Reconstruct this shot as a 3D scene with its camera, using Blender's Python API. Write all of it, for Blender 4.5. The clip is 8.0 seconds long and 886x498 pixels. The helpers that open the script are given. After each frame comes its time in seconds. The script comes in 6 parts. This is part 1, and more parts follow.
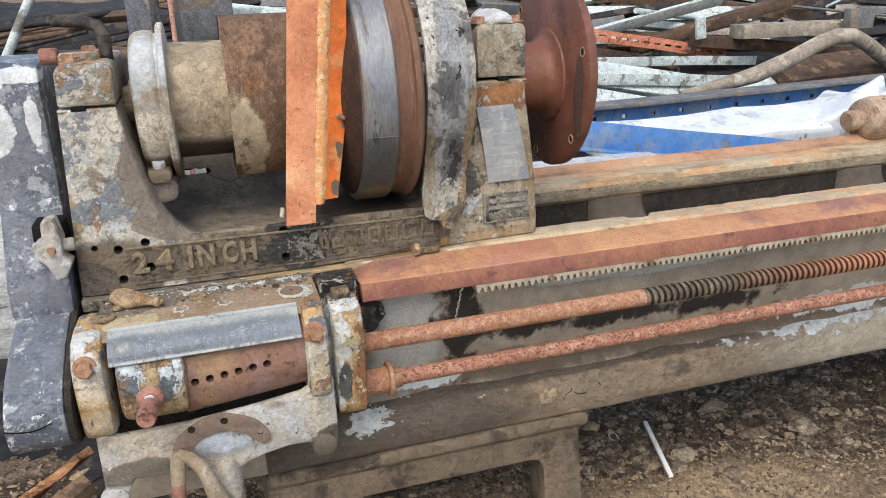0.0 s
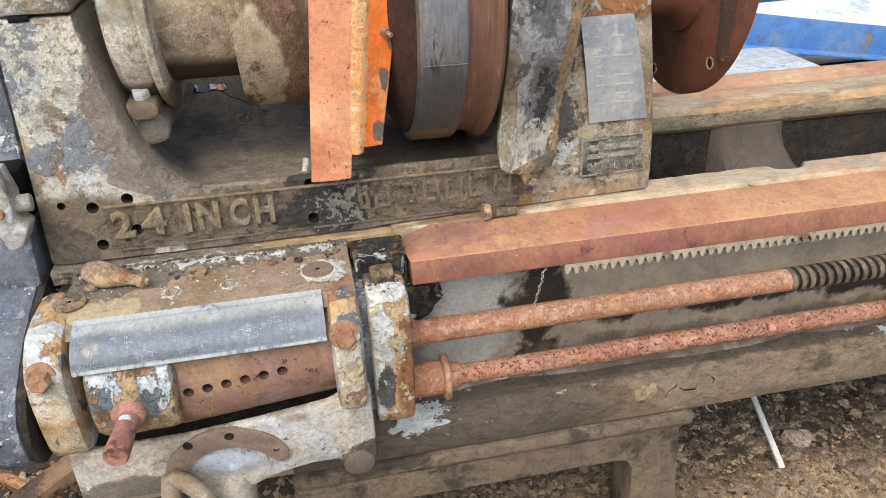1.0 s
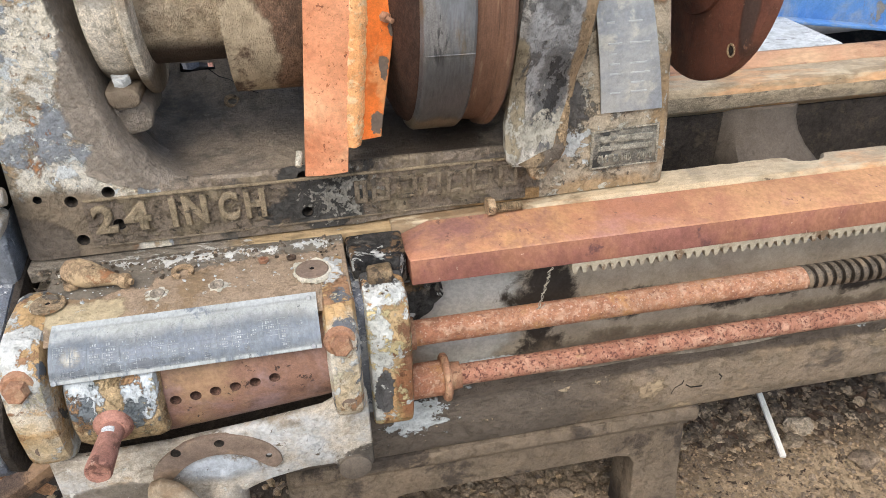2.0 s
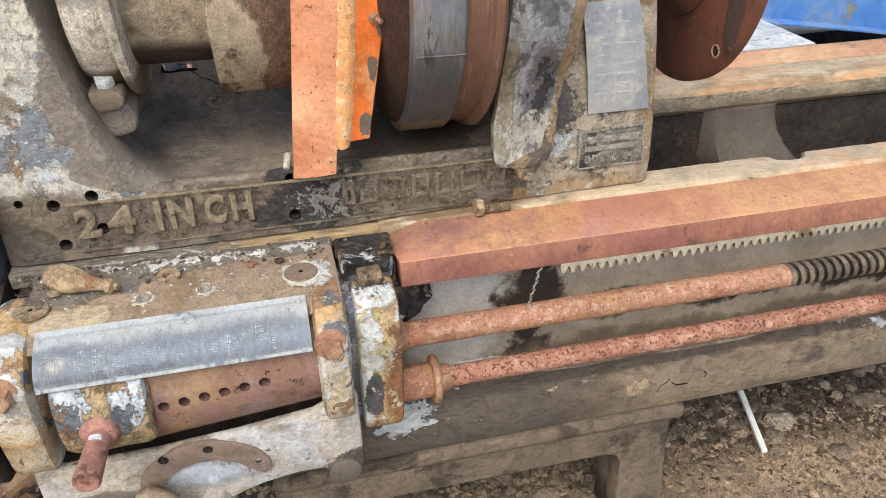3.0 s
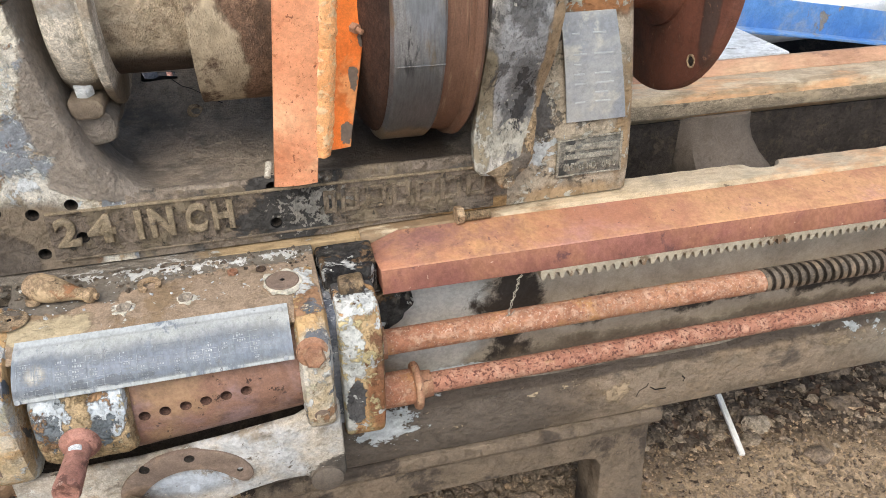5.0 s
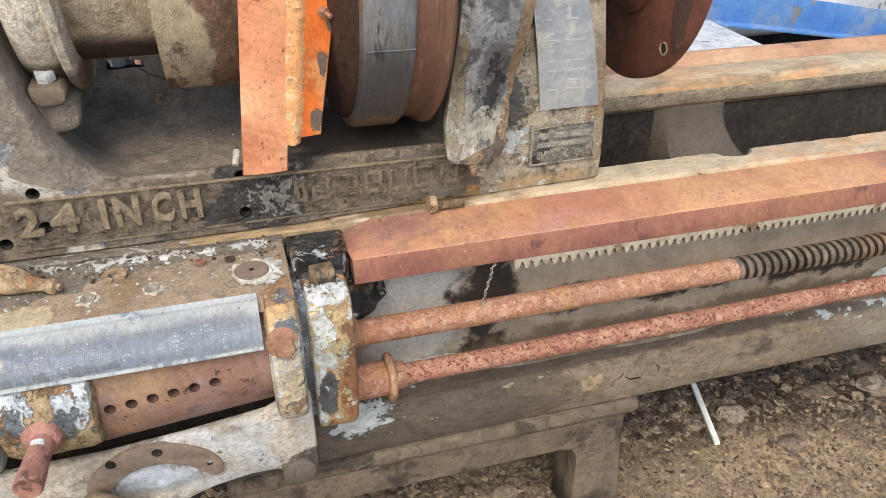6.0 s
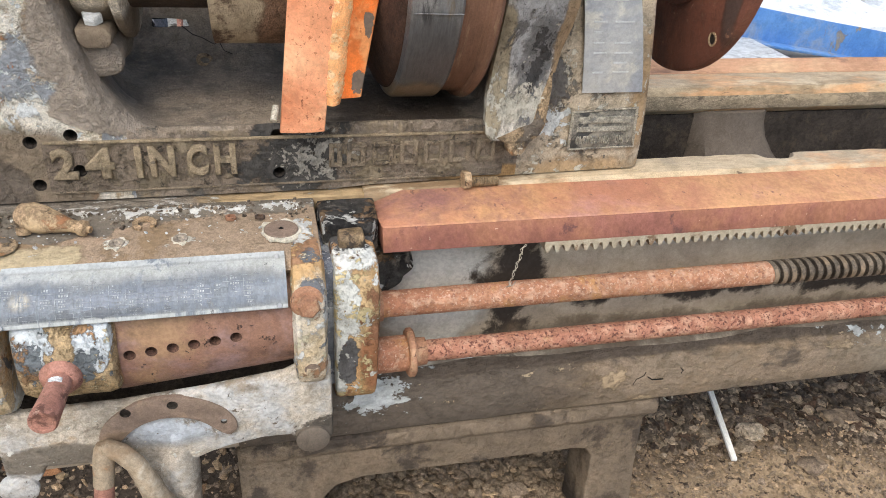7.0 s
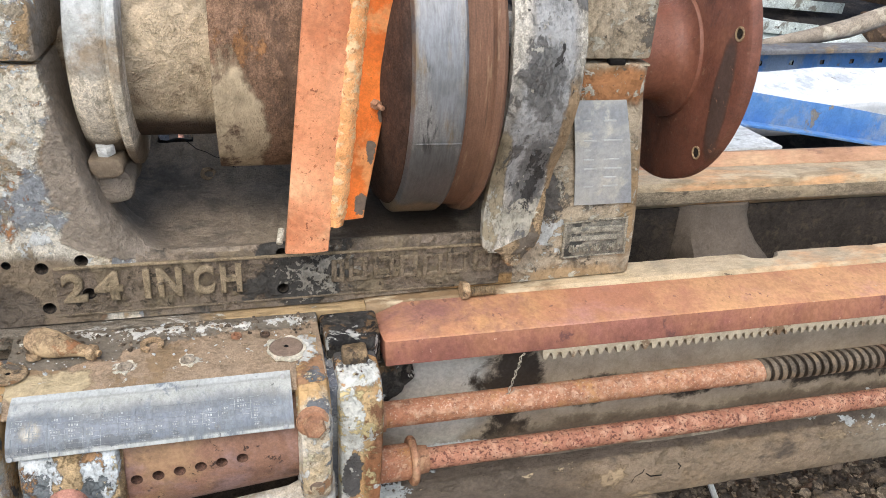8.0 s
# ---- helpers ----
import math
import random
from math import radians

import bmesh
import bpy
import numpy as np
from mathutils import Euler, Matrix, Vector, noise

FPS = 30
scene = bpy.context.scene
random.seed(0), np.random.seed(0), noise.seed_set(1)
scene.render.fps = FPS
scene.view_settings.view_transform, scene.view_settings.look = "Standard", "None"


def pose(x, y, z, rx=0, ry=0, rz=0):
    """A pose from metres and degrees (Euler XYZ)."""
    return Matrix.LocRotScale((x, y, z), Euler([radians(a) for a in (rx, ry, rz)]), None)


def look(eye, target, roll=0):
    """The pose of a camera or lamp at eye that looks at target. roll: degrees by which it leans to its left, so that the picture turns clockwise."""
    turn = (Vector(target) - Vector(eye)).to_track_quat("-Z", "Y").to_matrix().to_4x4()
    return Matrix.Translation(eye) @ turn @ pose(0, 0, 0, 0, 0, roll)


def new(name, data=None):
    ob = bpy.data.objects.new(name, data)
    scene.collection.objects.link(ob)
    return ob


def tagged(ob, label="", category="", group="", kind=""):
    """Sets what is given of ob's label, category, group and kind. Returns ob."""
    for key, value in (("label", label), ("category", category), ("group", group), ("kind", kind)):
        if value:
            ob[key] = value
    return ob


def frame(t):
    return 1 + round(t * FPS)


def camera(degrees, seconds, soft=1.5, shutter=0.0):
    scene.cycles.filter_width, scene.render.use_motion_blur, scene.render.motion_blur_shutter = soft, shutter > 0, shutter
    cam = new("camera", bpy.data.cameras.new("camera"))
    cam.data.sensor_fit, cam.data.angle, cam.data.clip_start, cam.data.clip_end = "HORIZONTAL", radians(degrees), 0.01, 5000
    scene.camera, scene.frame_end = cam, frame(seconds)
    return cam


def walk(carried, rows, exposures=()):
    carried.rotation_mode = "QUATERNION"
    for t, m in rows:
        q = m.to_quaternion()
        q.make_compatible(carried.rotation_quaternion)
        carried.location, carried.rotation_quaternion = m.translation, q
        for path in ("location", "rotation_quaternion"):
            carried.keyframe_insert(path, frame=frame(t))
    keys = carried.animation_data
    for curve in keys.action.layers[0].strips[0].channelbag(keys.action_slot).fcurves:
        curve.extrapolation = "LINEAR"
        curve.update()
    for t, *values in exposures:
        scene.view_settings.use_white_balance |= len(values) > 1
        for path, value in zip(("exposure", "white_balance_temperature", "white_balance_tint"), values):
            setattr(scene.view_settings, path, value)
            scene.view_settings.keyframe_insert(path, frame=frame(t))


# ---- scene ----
cam = camera(61.1, 8.0, soft=0.4)
PATH = [
    (0, (-0.096, -1.3, 1.213), (0.447, 0.497, 0.522), -1.6),
    (0.2, (-0.099, -1.205, 1.21), (0.509, 0.537, 0.44), -0.6),
    (0.5, (-0.118, -1.108, 1.22), (0.502, 0.579, 0.343), 0.5),
    (0.7, (-0.068, -1.052, 1.201), (0.421, 0.675, 0.32), -0.9),
    (1, (0.004, -0.932, 1.208), (0.323, 0.773, 0.212), -1.9),
    (1.2, (0.052, -0.891, 1.198), (0.247, 0.798, 0.141), -3.35),
    (1.5, (0.032, -0.859, 1.208), (0.23, 0.789, 0.092), -3.4),
    (1.7, (0.019, -0.859, 1.221), (0.274, 0.794, 0.124), -2.4),
    (2.8, (-0.003, -0.852, 1.226), (0.371, 0.776, 0.145), -0.5),
    (3, (-0.008, -0.851, 1.224), (0.379, 0.78, 0.133), -0.4),
    (3.5, (-0.01, -0.85, 1.224), (0.391, 0.776, 0.13), 0.1),
    (4, (-0.013, -0.854, 1.226), (0.403, 0.775, 0.143), 0.3),
    (4.5, (-0.014, -0.856, 1.23), (0.413, 0.773, 0.151), 0.4),
    (4.7, (-0.013, -0.856, 1.231), (0.415, 0.761, 0.160), 0.3),
    (5.8, (0.0, -0.855, 1.222), (0.475, 0.745, 0.148), 0.9),
    (6, (0.0, -0.855, 1.216), (0.49, 0.753, 0.131), 1.0),
    (6.2, (0.008, -0.863, 1.197), (0.486, 0.758, 0.125), 0.75),
    (6.5, (-0.014, -0.866, 1.186), (0.471, 0.748, 0.109), 2.5),
    (7, (-0.016, -0.867, 1.167), (0.429, 0.772, 0.111), 4.3),
    (7.2, (-0.006, -0.871, 1.157), (0.426, 0.794, 0.137), 4.4),
    (7.5, (-0.014, -0.855, 1.189), (0.441, 0.791, 0.148), 4.5),
    (7.8, (-0.015, -0.857, 1.216), (0.441, 0.836, 0.256), 3.5),
    (8, (-0.034, -0.854, 1.237), (0.455, 0.857, 0.323), 3.7),
]
walk(cam, [(t, look(eye, target, roll)) for t, eye, target, roll in PATH], [(0, 0.64, 6450, 8), (0.8, 0.77, 6450, 8), (2.8, 0.83, 6450, 8), (8, 0.83, 6500, 8)])

# ---- light ----
world = bpy.data.worlds.new("overcast")
scene.world = world
world.use_nodes = True
wt = world.node_tree
sky = wt.nodes.new("ShaderNodeTexSky")
sky.sky_type, sky.sun_disc = "NISHITA", False
sky.sun_elevation, sky.sun_rotation = radians(54), radians(203)
sky.air_density, sky.dust_density, sky.ozone_density = 1.0, 3.0, 1.5
wt.nodes["Background"].inputs["Strength"].default_value = 0.15
wt.links.new(sky.outputs["Color"], wt.nodes["Background"].inputs["Color"])
sun = new("sun", bpy.data.lights.new("sun", "SUN"))
sun.data.energy, sun.data.angle, sun.data.color = 1.15, radians(45), (1.0, 0.98, 0.95)
sun.matrix_world = look((-1.4, -3.3, 4.9), (0, 0, 0))


# ---- materials ----
def lin(r, g, b):
    return tuple(((c / 255 + 0.055) / 1.055) ** 2.4 if c > 10 else c / 3294.6 for c in (r, g, b)) + (1.0,)


class Nodes:
    """A short hand for building one material."""

    def __init__(self, name):
        self.mat = bpy.data.materials.new(name)
        self.mat.use_nodes = True
        self.tree = self.mat.node_tree
        self.bsdf = self.tree.nodes["Principled BSDF"]
        self.co = self.add("ShaderNodeTexCoord").outputs["Object"]

    def add(self, kind, **props):
        n = self.tree.nodes.new(kind)
        for k, v in props.items():
            setattr(n, k, v)
        return n

    def put(self, socket, value):
        if hasattr(value, "is_linked"):
            self.tree.links.new(value, socket)
        else:
            socket.default_value = value

    def noise(self, scale, detail=6.0, rough=0.6, distortion=0.0, offset=(0, 0, 0), stretch=(1, 1, 1)):
        m = self.add("ShaderNodeMapping")
        self.put(m.inputs["Vector"], self.co)
        m.inputs["Location"].default_value, m.inputs["Scale"].default_value = offset, stretch
        n = self.add("ShaderNodeTexNoise")
        self.put(n.inputs["Vector"], m.outputs["Vector"])
        for key, v in (("Scale", scale), ("Detail", detail), ("Roughness", rough), ("Distortion", distortion)):
            n.inputs[key].default_value = v
        return n.outputs["Fac"]

    def math(self, op, a, b=0.0):
        n = self.add("ShaderNodeMath", operation=op)
        self.put(n.inputs[0], a)
        self.put(n.inputs[1], b)
        return n.outputs[0]

    def step(self, fac, lo, hi, to=1.0):
        n = self.add("ShaderNodeMapRange")
        n.interpolation_type = "SMOOTHSTEP"
        self.put(n.inputs["Value"], fac)
        n.inputs["From Min"].default_value, n.inputs["From Max"].default_value, n.inputs["To Max"].default_value = lo, hi, to
        return n.outputs["Result"]

    def mix(self, fac, a, b):
        n = self.add("ShaderNodeMix", data_type="RGBA")
        self.put(n.inputs[0], fac)
        self.put(n.inputs[6], a)
        self.put(n.inputs[7], b)
        return n.outputs[2]

    def tint(self, a, b):
        n = self.add("ShaderNodeMix", data_type="RGBA", blend_type="MULTIPLY")
        self.put(n.inputs[0], 1.0)
        self.put(n.inputs[6], a)
        self.put(n.inputs[7], b)
        return n.outputs[2]

    def near(self, spots, noise, wild):
        """A mask with a ragged edge round each spot (x, y, z, rx, ry, rz)."""
        best = None
        for x, y, z, rx, ry, rz in spots:
            m = self.add("ShaderNodeVectorMath", operation="SUBTRACT")
            self.put(m.inputs[0], self.co)
            m.inputs[1].default_value = (x, y, z)
            d = self.add("ShaderNodeVectorMath", operation="DIVIDE")
            self.put(d.inputs[0], m.outputs[0])
            d.inputs[1].default_value = (rx, ry, rz)
            ln = self.add("ShaderNodeVectorMath", operation="LENGTH")
            self.put(ln.inputs[0], d.outputs[0])
            v = self.math("SUBTRACT", 1.0, ln.outputs["Value"])
            best = v if best is None else self.math("MAXIMUM", best, v)
        return self.math("ADD", best, self.math("MULTIPLY", self.math("SUBTRACT", noise, 0.5), wild))


def worn(name, base, alt, layers=(), rough=0.8, metal=0.0, bump=0.25, grain=160.0, mottling=9.0, specks=0.25, stretch=(1, 1, 1), pieces=None, crust=0.0, edge_dark=0.3, gloss=0.22):
    """A weathered surface: two base tones, then layers (colour, scale, threshold, softness, spots, wild), with grain and relief."""
    k = Nodes(name)
    col = k.mix(k.step(k.noise(mottling, 5, 0.62, 0.4, (3, 1, 7), stretch), 0.36, 0.64), lin(*base), lin(*alt))
    if pieces:
        isle = k.add("ShaderNodeNewGeometry").outputs["Random Per Island"]
        col = k.mix(k.step(isle, 0.45, 1.0), col, lin(*pieces))
    fine = k.noise(grain, 3, 0.7, 0, (1, 5, 2), stretch)
    tone = k.step(fine, 0.36, 0.64)
    dark = k.add("ShaderNodeMix", data_type="RGBA", blend_type="MULTIPLY")
    k.put(dark.inputs[0], 1.0)
    k.put(dark.inputs[6], col)
    k.put(dark.inputs[7], k.mix(tone, (1 - specks, 1 - specks, 1 - specks, 1), (1 + specks * 0.6, 1 + specks * 0.6, 1 + specks * 0.6, 1)))
    fleck = k.step(k.noise(grain * 3.1, 2, 0.6, 0, (6, 3, 8)), 0.34, 0.66)
    dust = k.add("ShaderNodeMix", data_type="RGBA", blend_type="MULTIPLY")
    k.put(dust.inputs[0], 1.0)
    k.put(dust.inputs[6], dark.outputs[2])
    k.put(dust.inputs[7], k.mix(fleck, (1 - specks, 1 - specks, 1 - specks, 1), (1 + specks * 0.8, 1 + specks * 0.75, 1 + specks * 0.7, 1)))
    col = dust.outputs[2]
    height = k.math("MULTIPLY", fine, 0.35)
    # Pits are coloured darker as well as sunk, adding to the relief's shade.
    pits = k.step(k.noise(grain * 0.42, 6, 0.75, 0.5, (4, 8, 1), stretch), 0.37, 0.49)
    low = 1 - specks * 0.8
    col = k.tint(col, k.mix(pits, (low, low, low * 0.97, 1), (1.04, 1.04, 1.04, 1)))
    height = k.math("ADD", height, k.math("MULTIPLY", pits, 0.45))
    if crust:
        v = k.add("ShaderNodeTexVoronoi")
        k.put(v.inputs["Vector"], k.co)
        v.inputs["Scale"].default_value = 440.0
        lumps = k.math("MULTIPLY", k.math("SUBTRACT", 1.0, k.step(v.outputs["Distance"], 0.12, 0.55)), k.step(k.noise(38, 4, 0.6, 0, (2, 2, 9)), 0.38, 0.56))
        height = k.math("ADD", height, k.math("MULTIPLY", lumps, crust * 0.7))
        col = k.tint(col, k.mix(lumps, (0.97, 0.97, 0.96, 1), (1.2, 1.19, 1.17, 1)))
    for i, layer in enumerate(layers):
        colour, scale, at, soft, spots, wild = (*layer, (), 1.6)[:6] if len(layer) < 6 else layer
        n = k.noise(scale, 9, 0.68, 0.3, (11.3 * i + 2, 4.7 * i, 7.9 * i), stretch)
        if not spots:
            at, soft = 0.5 + (at - 0.5) * 0.62, soft * 0.5
        mask = k.step(k.near(spots, n, wild), at - soft, at + soft) if spots else k.step(n, at - soft, at + soft)
        # Dark line round each layer, in place of relief shade at its edge.
        edge = k.math("MULTIPLY", k.math("MULTIPLY", mask, k.math("SUBTRACT", 1.0, mask)), 4 * edge_dark if soft < 0.04 or spots else 0.0)
        tint = k.mix(tone, tuple(c * 0.8 for c in lin(*colour)[:3]) + (1,), lin(*colour))
        col = k.mix(mask, col, tint)
        col = k.tint(col, k.mix(edge, (1, 1, 1, 1), (0.3, 0.28, 0.26, 1)))
        height = k.math("ADD", height, k.math("MULTIPLY", mask, 0.5 if i % 2 == 0 else 0.25))
    swell = k.noise(28, 9, 0.68)
    height = k.math("ADD", height, k.math("MULTIPLY", swell, 1.3))
    # Low parts of the swell are darkened so the relief looks shaded.
    hollow = 1 - min(specks, 0.2) * 1.1
    col = k.tint(col, k.mix(k.step(swell, 0.34, 0.58), (hollow, hollow, hollow * 0.98, 1), (1.05, 1.05, 1.05, 1)))
    height = k.math("ADD", height, k.math("MULTIPLY", k.noise(grain * 2.4, 3, 0.7, 0, (9, 2, 4)), 0.3))
    b = k.add("ShaderNodeBump")
    b.inputs["Strength"].default_value, b.inputs["Distance"].default_value = min(bump * 1.6, 1.0), 0.0045
    k.put(b.inputs["Height"], height)
    k.put(k.bsdf.inputs["Normal"], b.outputs["Normal"])
    k.put(k.bsdf.inputs["Base Color"], col)
    r = k.add("ShaderNodeMapRange")
    k.put(r.inputs["Value"], k.noise(22, 4, 0.6, 0, (5, 5, 5)))
    r.inputs["To Min"].default_value, r.inputs["To Max"].default_value = max(rough - 0.18, 0.05), min(rough + 0.14, 1.0)
    k.put(k.bsdf.inputs["Roughness"], r.outputs["Result"])
    k.bsdf.inputs["Metallic"].default_value = metal
    k.bsdf.inputs["Specular IOR Level"].default_value = gloss
    return k.mat


WHITE = (205, 208, 205)
bed_paint = worn("dusty_bed_paint", (150, 132, 112), (134, 119, 101),
                 [((160, 138, 112), 5, 0.6, 0.12), ((102, 91, 79), 9, 0.62, 0.1), ((176, 154, 124), 14, 0.66, 0.06), ((110, 99, 87), 6, 0.0, 0.3, [(0.14, -0.06, 0.37, 0.26, 0.1, 0.09)], 1.6), ((104, 92, 80), 9, 0.1, 0.3, [(0.4, -0.045, 0.43, 0.3, 0.02, 0.012), (0.9, -0.045, 0.43, 0.4, 0.02, 0.012)], 2.4),
                  ((178, 168, 150), 6, 0.0, 0.3, [(1.6, -0.06, 0.38, 0.6, 0.1, 0.12)], 0.8), (WHITE, 34, 0.4, 0.04, [(0.128, -0.06, 0.395, 0.085, 0.05, 0.04), (1.22, -0.05, 0.445, 0.40, 0.08, 0.05)], 4.0), ((190, 170, 140), 60, 0.76, 0.02)], bump=0.5, specks=0.11, stretch=(0.7, 1, 1), crust=0.3)
# Pale patches, then dark ragged ones, some long and low beneath the rods.
wall_paint = worn("bed_wall_paint", (170, 157, 138), (152, 139, 122),
                  [((188, 184, 174), 9, 0.0, 0.2, [(0.20, -0.03, 0.58, 0.08, 0.1, 0.14), (0.75, -0.03, 0.63, 0.3, 0.1, 0.02)], 1.4),
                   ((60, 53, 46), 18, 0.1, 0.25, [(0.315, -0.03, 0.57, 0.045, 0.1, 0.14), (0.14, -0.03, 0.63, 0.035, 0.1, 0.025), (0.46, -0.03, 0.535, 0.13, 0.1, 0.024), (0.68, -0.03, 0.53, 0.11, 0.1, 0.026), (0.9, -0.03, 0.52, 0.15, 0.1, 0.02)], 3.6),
                   ((112, 98, 83), 14, 0.1, 0.3, [(0.5, -0.03, 0.455, 0.3, 0.1, 0.03), (1.0, -0.03, 0.455, 0.5, 0.1, 0.03)], 2.4), (WHITE, 26, 0.2, 0.05, [(0.24, -0.03, 0.455, 0.09, 0.1, 0.018), (1.32, -0.03, 0.47, 0.34, 0.1, 0.035)], 2.2)], bump=0.18, specks=0.08)
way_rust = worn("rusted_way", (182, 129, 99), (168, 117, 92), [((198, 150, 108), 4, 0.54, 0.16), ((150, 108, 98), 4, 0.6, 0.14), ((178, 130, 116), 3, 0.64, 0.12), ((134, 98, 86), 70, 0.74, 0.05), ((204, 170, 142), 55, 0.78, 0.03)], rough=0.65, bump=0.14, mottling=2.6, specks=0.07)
# Redder rust, set about half as bright as the top to shade the side.
way_side = worn("rusted_way_shaded_side", (138, 92, 79), (126, 82, 72), [((156, 108, 84), 5, 0.6, 0.14), ((112, 76, 70), 30, 0.7, 0.08), ((196, 160, 136), 120, 0.78, 0.02)], rough=0.7, bump=0.2, specks=0.09, stretch=(1.0, 1, 0.8))
way_bare = worn("tan_way", (186, 166, 135), (170, 152, 126), [((140, 116, 88), 12, 0.0, 0.3, [(0.2, 0, 0.71, 0.16, 0.04, 0.05)], 1.6), ((150, 130, 102), 10, 0.6, 0.1), ((194, 176, 146), 16, 0.6, 0.08), ((204, 158, 114), 6, 0.58, 0.12), ((122, 104, 84), 50, 0.78, 0.04)], rough=0.65, bump=0.14, specks=0.12, stretch=(0.35, 1, 1))
rod_rust = worn("pitted_rod_rust", (178, 130, 100), (160, 110, 84),
                [((200, 160, 132), 60, 0.58, 0.16), ((186, 138, 92), 12, 0.64, 0.12), ((150, 104, 84), 150, 0.64, 0.1), ((212, 180, 156), 260, 0.66, 0.08)], rough=0.7, bump=0.35, specks=0.11, mottling=14)
feed_rust = worn("pitted_feed_rod_rust", (174, 125, 101), (156, 106, 86),
                 [((196, 152, 126), 50, 0.56, 0.14), ((110, 70, 60), 200, 0.6, 0.06), ((84, 54, 42), 9, 0.76, 0.04), ((190, 152, 112), 16, 0.76, 0.08)], rough=0.7, bump=0.35, specks=0.12, mottling=16)
thread_dark = worn("greasy_screw_thread", (112, 101, 87), (96, 86, 74), [((136, 118, 96), 30, 0.58, 0.14), ((182, 128, 98), 6, 0.0, 0.25, [(1.75, -0.09, 0.588, 0.72, 0.3, 0.3)], 0.5)], rough=0.5, bump=0.25)
rack_bone = worn("rack_steel", (178, 166, 144), (160, 149, 129), [((128, 106, 84), 24, 0.62, 0.08), ((188, 178, 156), 60, 0.62, 0.08)], rough=0.6, bump=0.08, specks=0.08)
head_dark = worn("dark_headstock_paint", (136, 122, 107), (122, 110, 97),
                 [((142, 127, 105), 11, 0.58, 0.08), ((92, 87, 79), 13, 0.6, 0.1), ((76, 73, 69), 22, 0.1, 0.12, [(0.022, 0, 0.752, 0.062, 0.1, 0.07)], 3.2), ((160, 154, 141), 90, 0.62, 0.06, [(0.045, 0, 0.76, 0.06, 0.1, 0.06)], 5.0), ((165, 132, 90), 10, 0.0, 0.25, [(0.30, 0, 0.725, 0.12, 0.1, 0.012)], 1.6)], bump=0.55, specks=0.16, crust=0.4)
head_pad = worn("patched_headstock_paint", (214, 203, 182), (200, 195, 184),
                [((186, 158, 122), 8, 0.57, 0.07), ((146, 149, 152), 13, 0.57, 0.04), ((182, 132, 92), 15, 0.67, 0.05), ((160, 148, 128), 20, 0.64, 0.05), (WHITE, 60, 0.64, 0.015),
                 ((136, 121, 102), 7, 0.0, 0.12, [(-0.3, 0, 0.725, 0.09, 0.2, 0.085)], 0.9), ((112, 101, 89), 9, 0.0, 0.1, [(-0.335, 0, 0.73, 0.05, 0.2, 0.05)], 1.2),
                 ((154, 142, 128), 26, 0.0, 0.03, [(-0.122, 0.08, 0.915, 0.136, 0.4, 0.125), (-0.145, 0.06, 0.83, 0.105, 0.4, 0.04), (-0.10, 0.12, 1.03, 0.150, 0.4, 0.2)], 0.42),
                 ((206, 208, 205), 34, 0.75, 0.04, [(-0.268, 0, 0.825, 0.035, 0.03, 0.022), (-0.285, 0, 0.965, 0.04, 0.03, 0.035), (-0.315, 0, 0.96, 0.04, 0.03, 0.035), (-0.29, 0, 0.90, 0.03, 0.03, 0.025)], 6.0)], bump=0.5, specks=0.14, crust=0.35)
head_right = worn("patched_column_paint", (178, 163, 140), (162, 150, 131),
                  [((116, 110, 101), 16, 0.62, 0.05), ((172, 146, 112), 12, 0.3, 0.35, [(0.42, 0, 0.728, 0.16, 0.1, 0.02), (0.42, 0, 0.995, 0.08, 0.1, 0.03), (0.475, 0, 0.8, 0.02, 0.1, 0.12)], 2.8), ((172, 122, 82), 14, 0.1, 0.3, [(0.42, 0, 1.0, 0.07, 0.1, 0.022)], 2.2), ((190, 184, 168), 40, 0.62, 0.025),
                   ((104, 100, 95), 26, 0.5, 0.1, [(0.352, 0, 0.86, 0.03, 0.1, 0.08)], 3.6), (WHITE, 44, 0.45, 0.04, [(0.362, 0, 0.795, 0.04, 0.1, 0.03)], 5.0), ((108, 101, 90), 60, 0.74, 0.03)], bump=0.5, specks=0.16)
# Dust tones; the last layer paints shade onto the drum's underside.
cyl_tan = worn("dust_caked_drum_shaded_below", (190, 172, 146), (174, 156, 131), [((178, 162, 138), 9, 0.56, 0.1), ((126, 106, 86), 6, 0.6, 0.08), ((84, 70, 59), 9, 0.0, 0.3, [(-0.11, 0.08, 0.925, 0.1, 0.08, 0.03)], 1.2)], bump=0.5, specks=0.12, crust=0.9)
pulley_rust = worn("rusted_pulley", (138, 108, 86), (122, 96, 77), [((188, 169, 140), 9, 0.0, 0.08, [(-0.058, -0.02, 0.90, 0.05, 0.16, 0.12)], 1.4), ((100, 79, 64), 12, 0.62, 0.08), ((160, 116, 78), 16, 0.7, 0.05)], rough=0.8, bump=0.4, stretch=(1, 0.6, 0.6), crust=0.8)
band_steel = worn("worn_belt_face", (137, 135, 132), (119, 117, 115), [((132, 118, 99), 12, 0.56, 0.08), ((80, 79, 78), 16, 0.58, 0.05), ((132, 134, 137), 6, 0.64, 0.12), ((92, 91, 90), 8, 0.1, 0.3, [(0.166, -0.05, 0.90, 0.06, 0.12, 0.055)], 1.2), ((136, 118, 95), 10, 0.0, 0.2, [(0.166, 0.02, 0.825, 0.06, 0.1, 0.035)], 1.0)], rough=0.4, metal=0.3, bump=0.12, specks=0.14, stretch=(2.4, 0.35, 0.35), gloss=0.4)
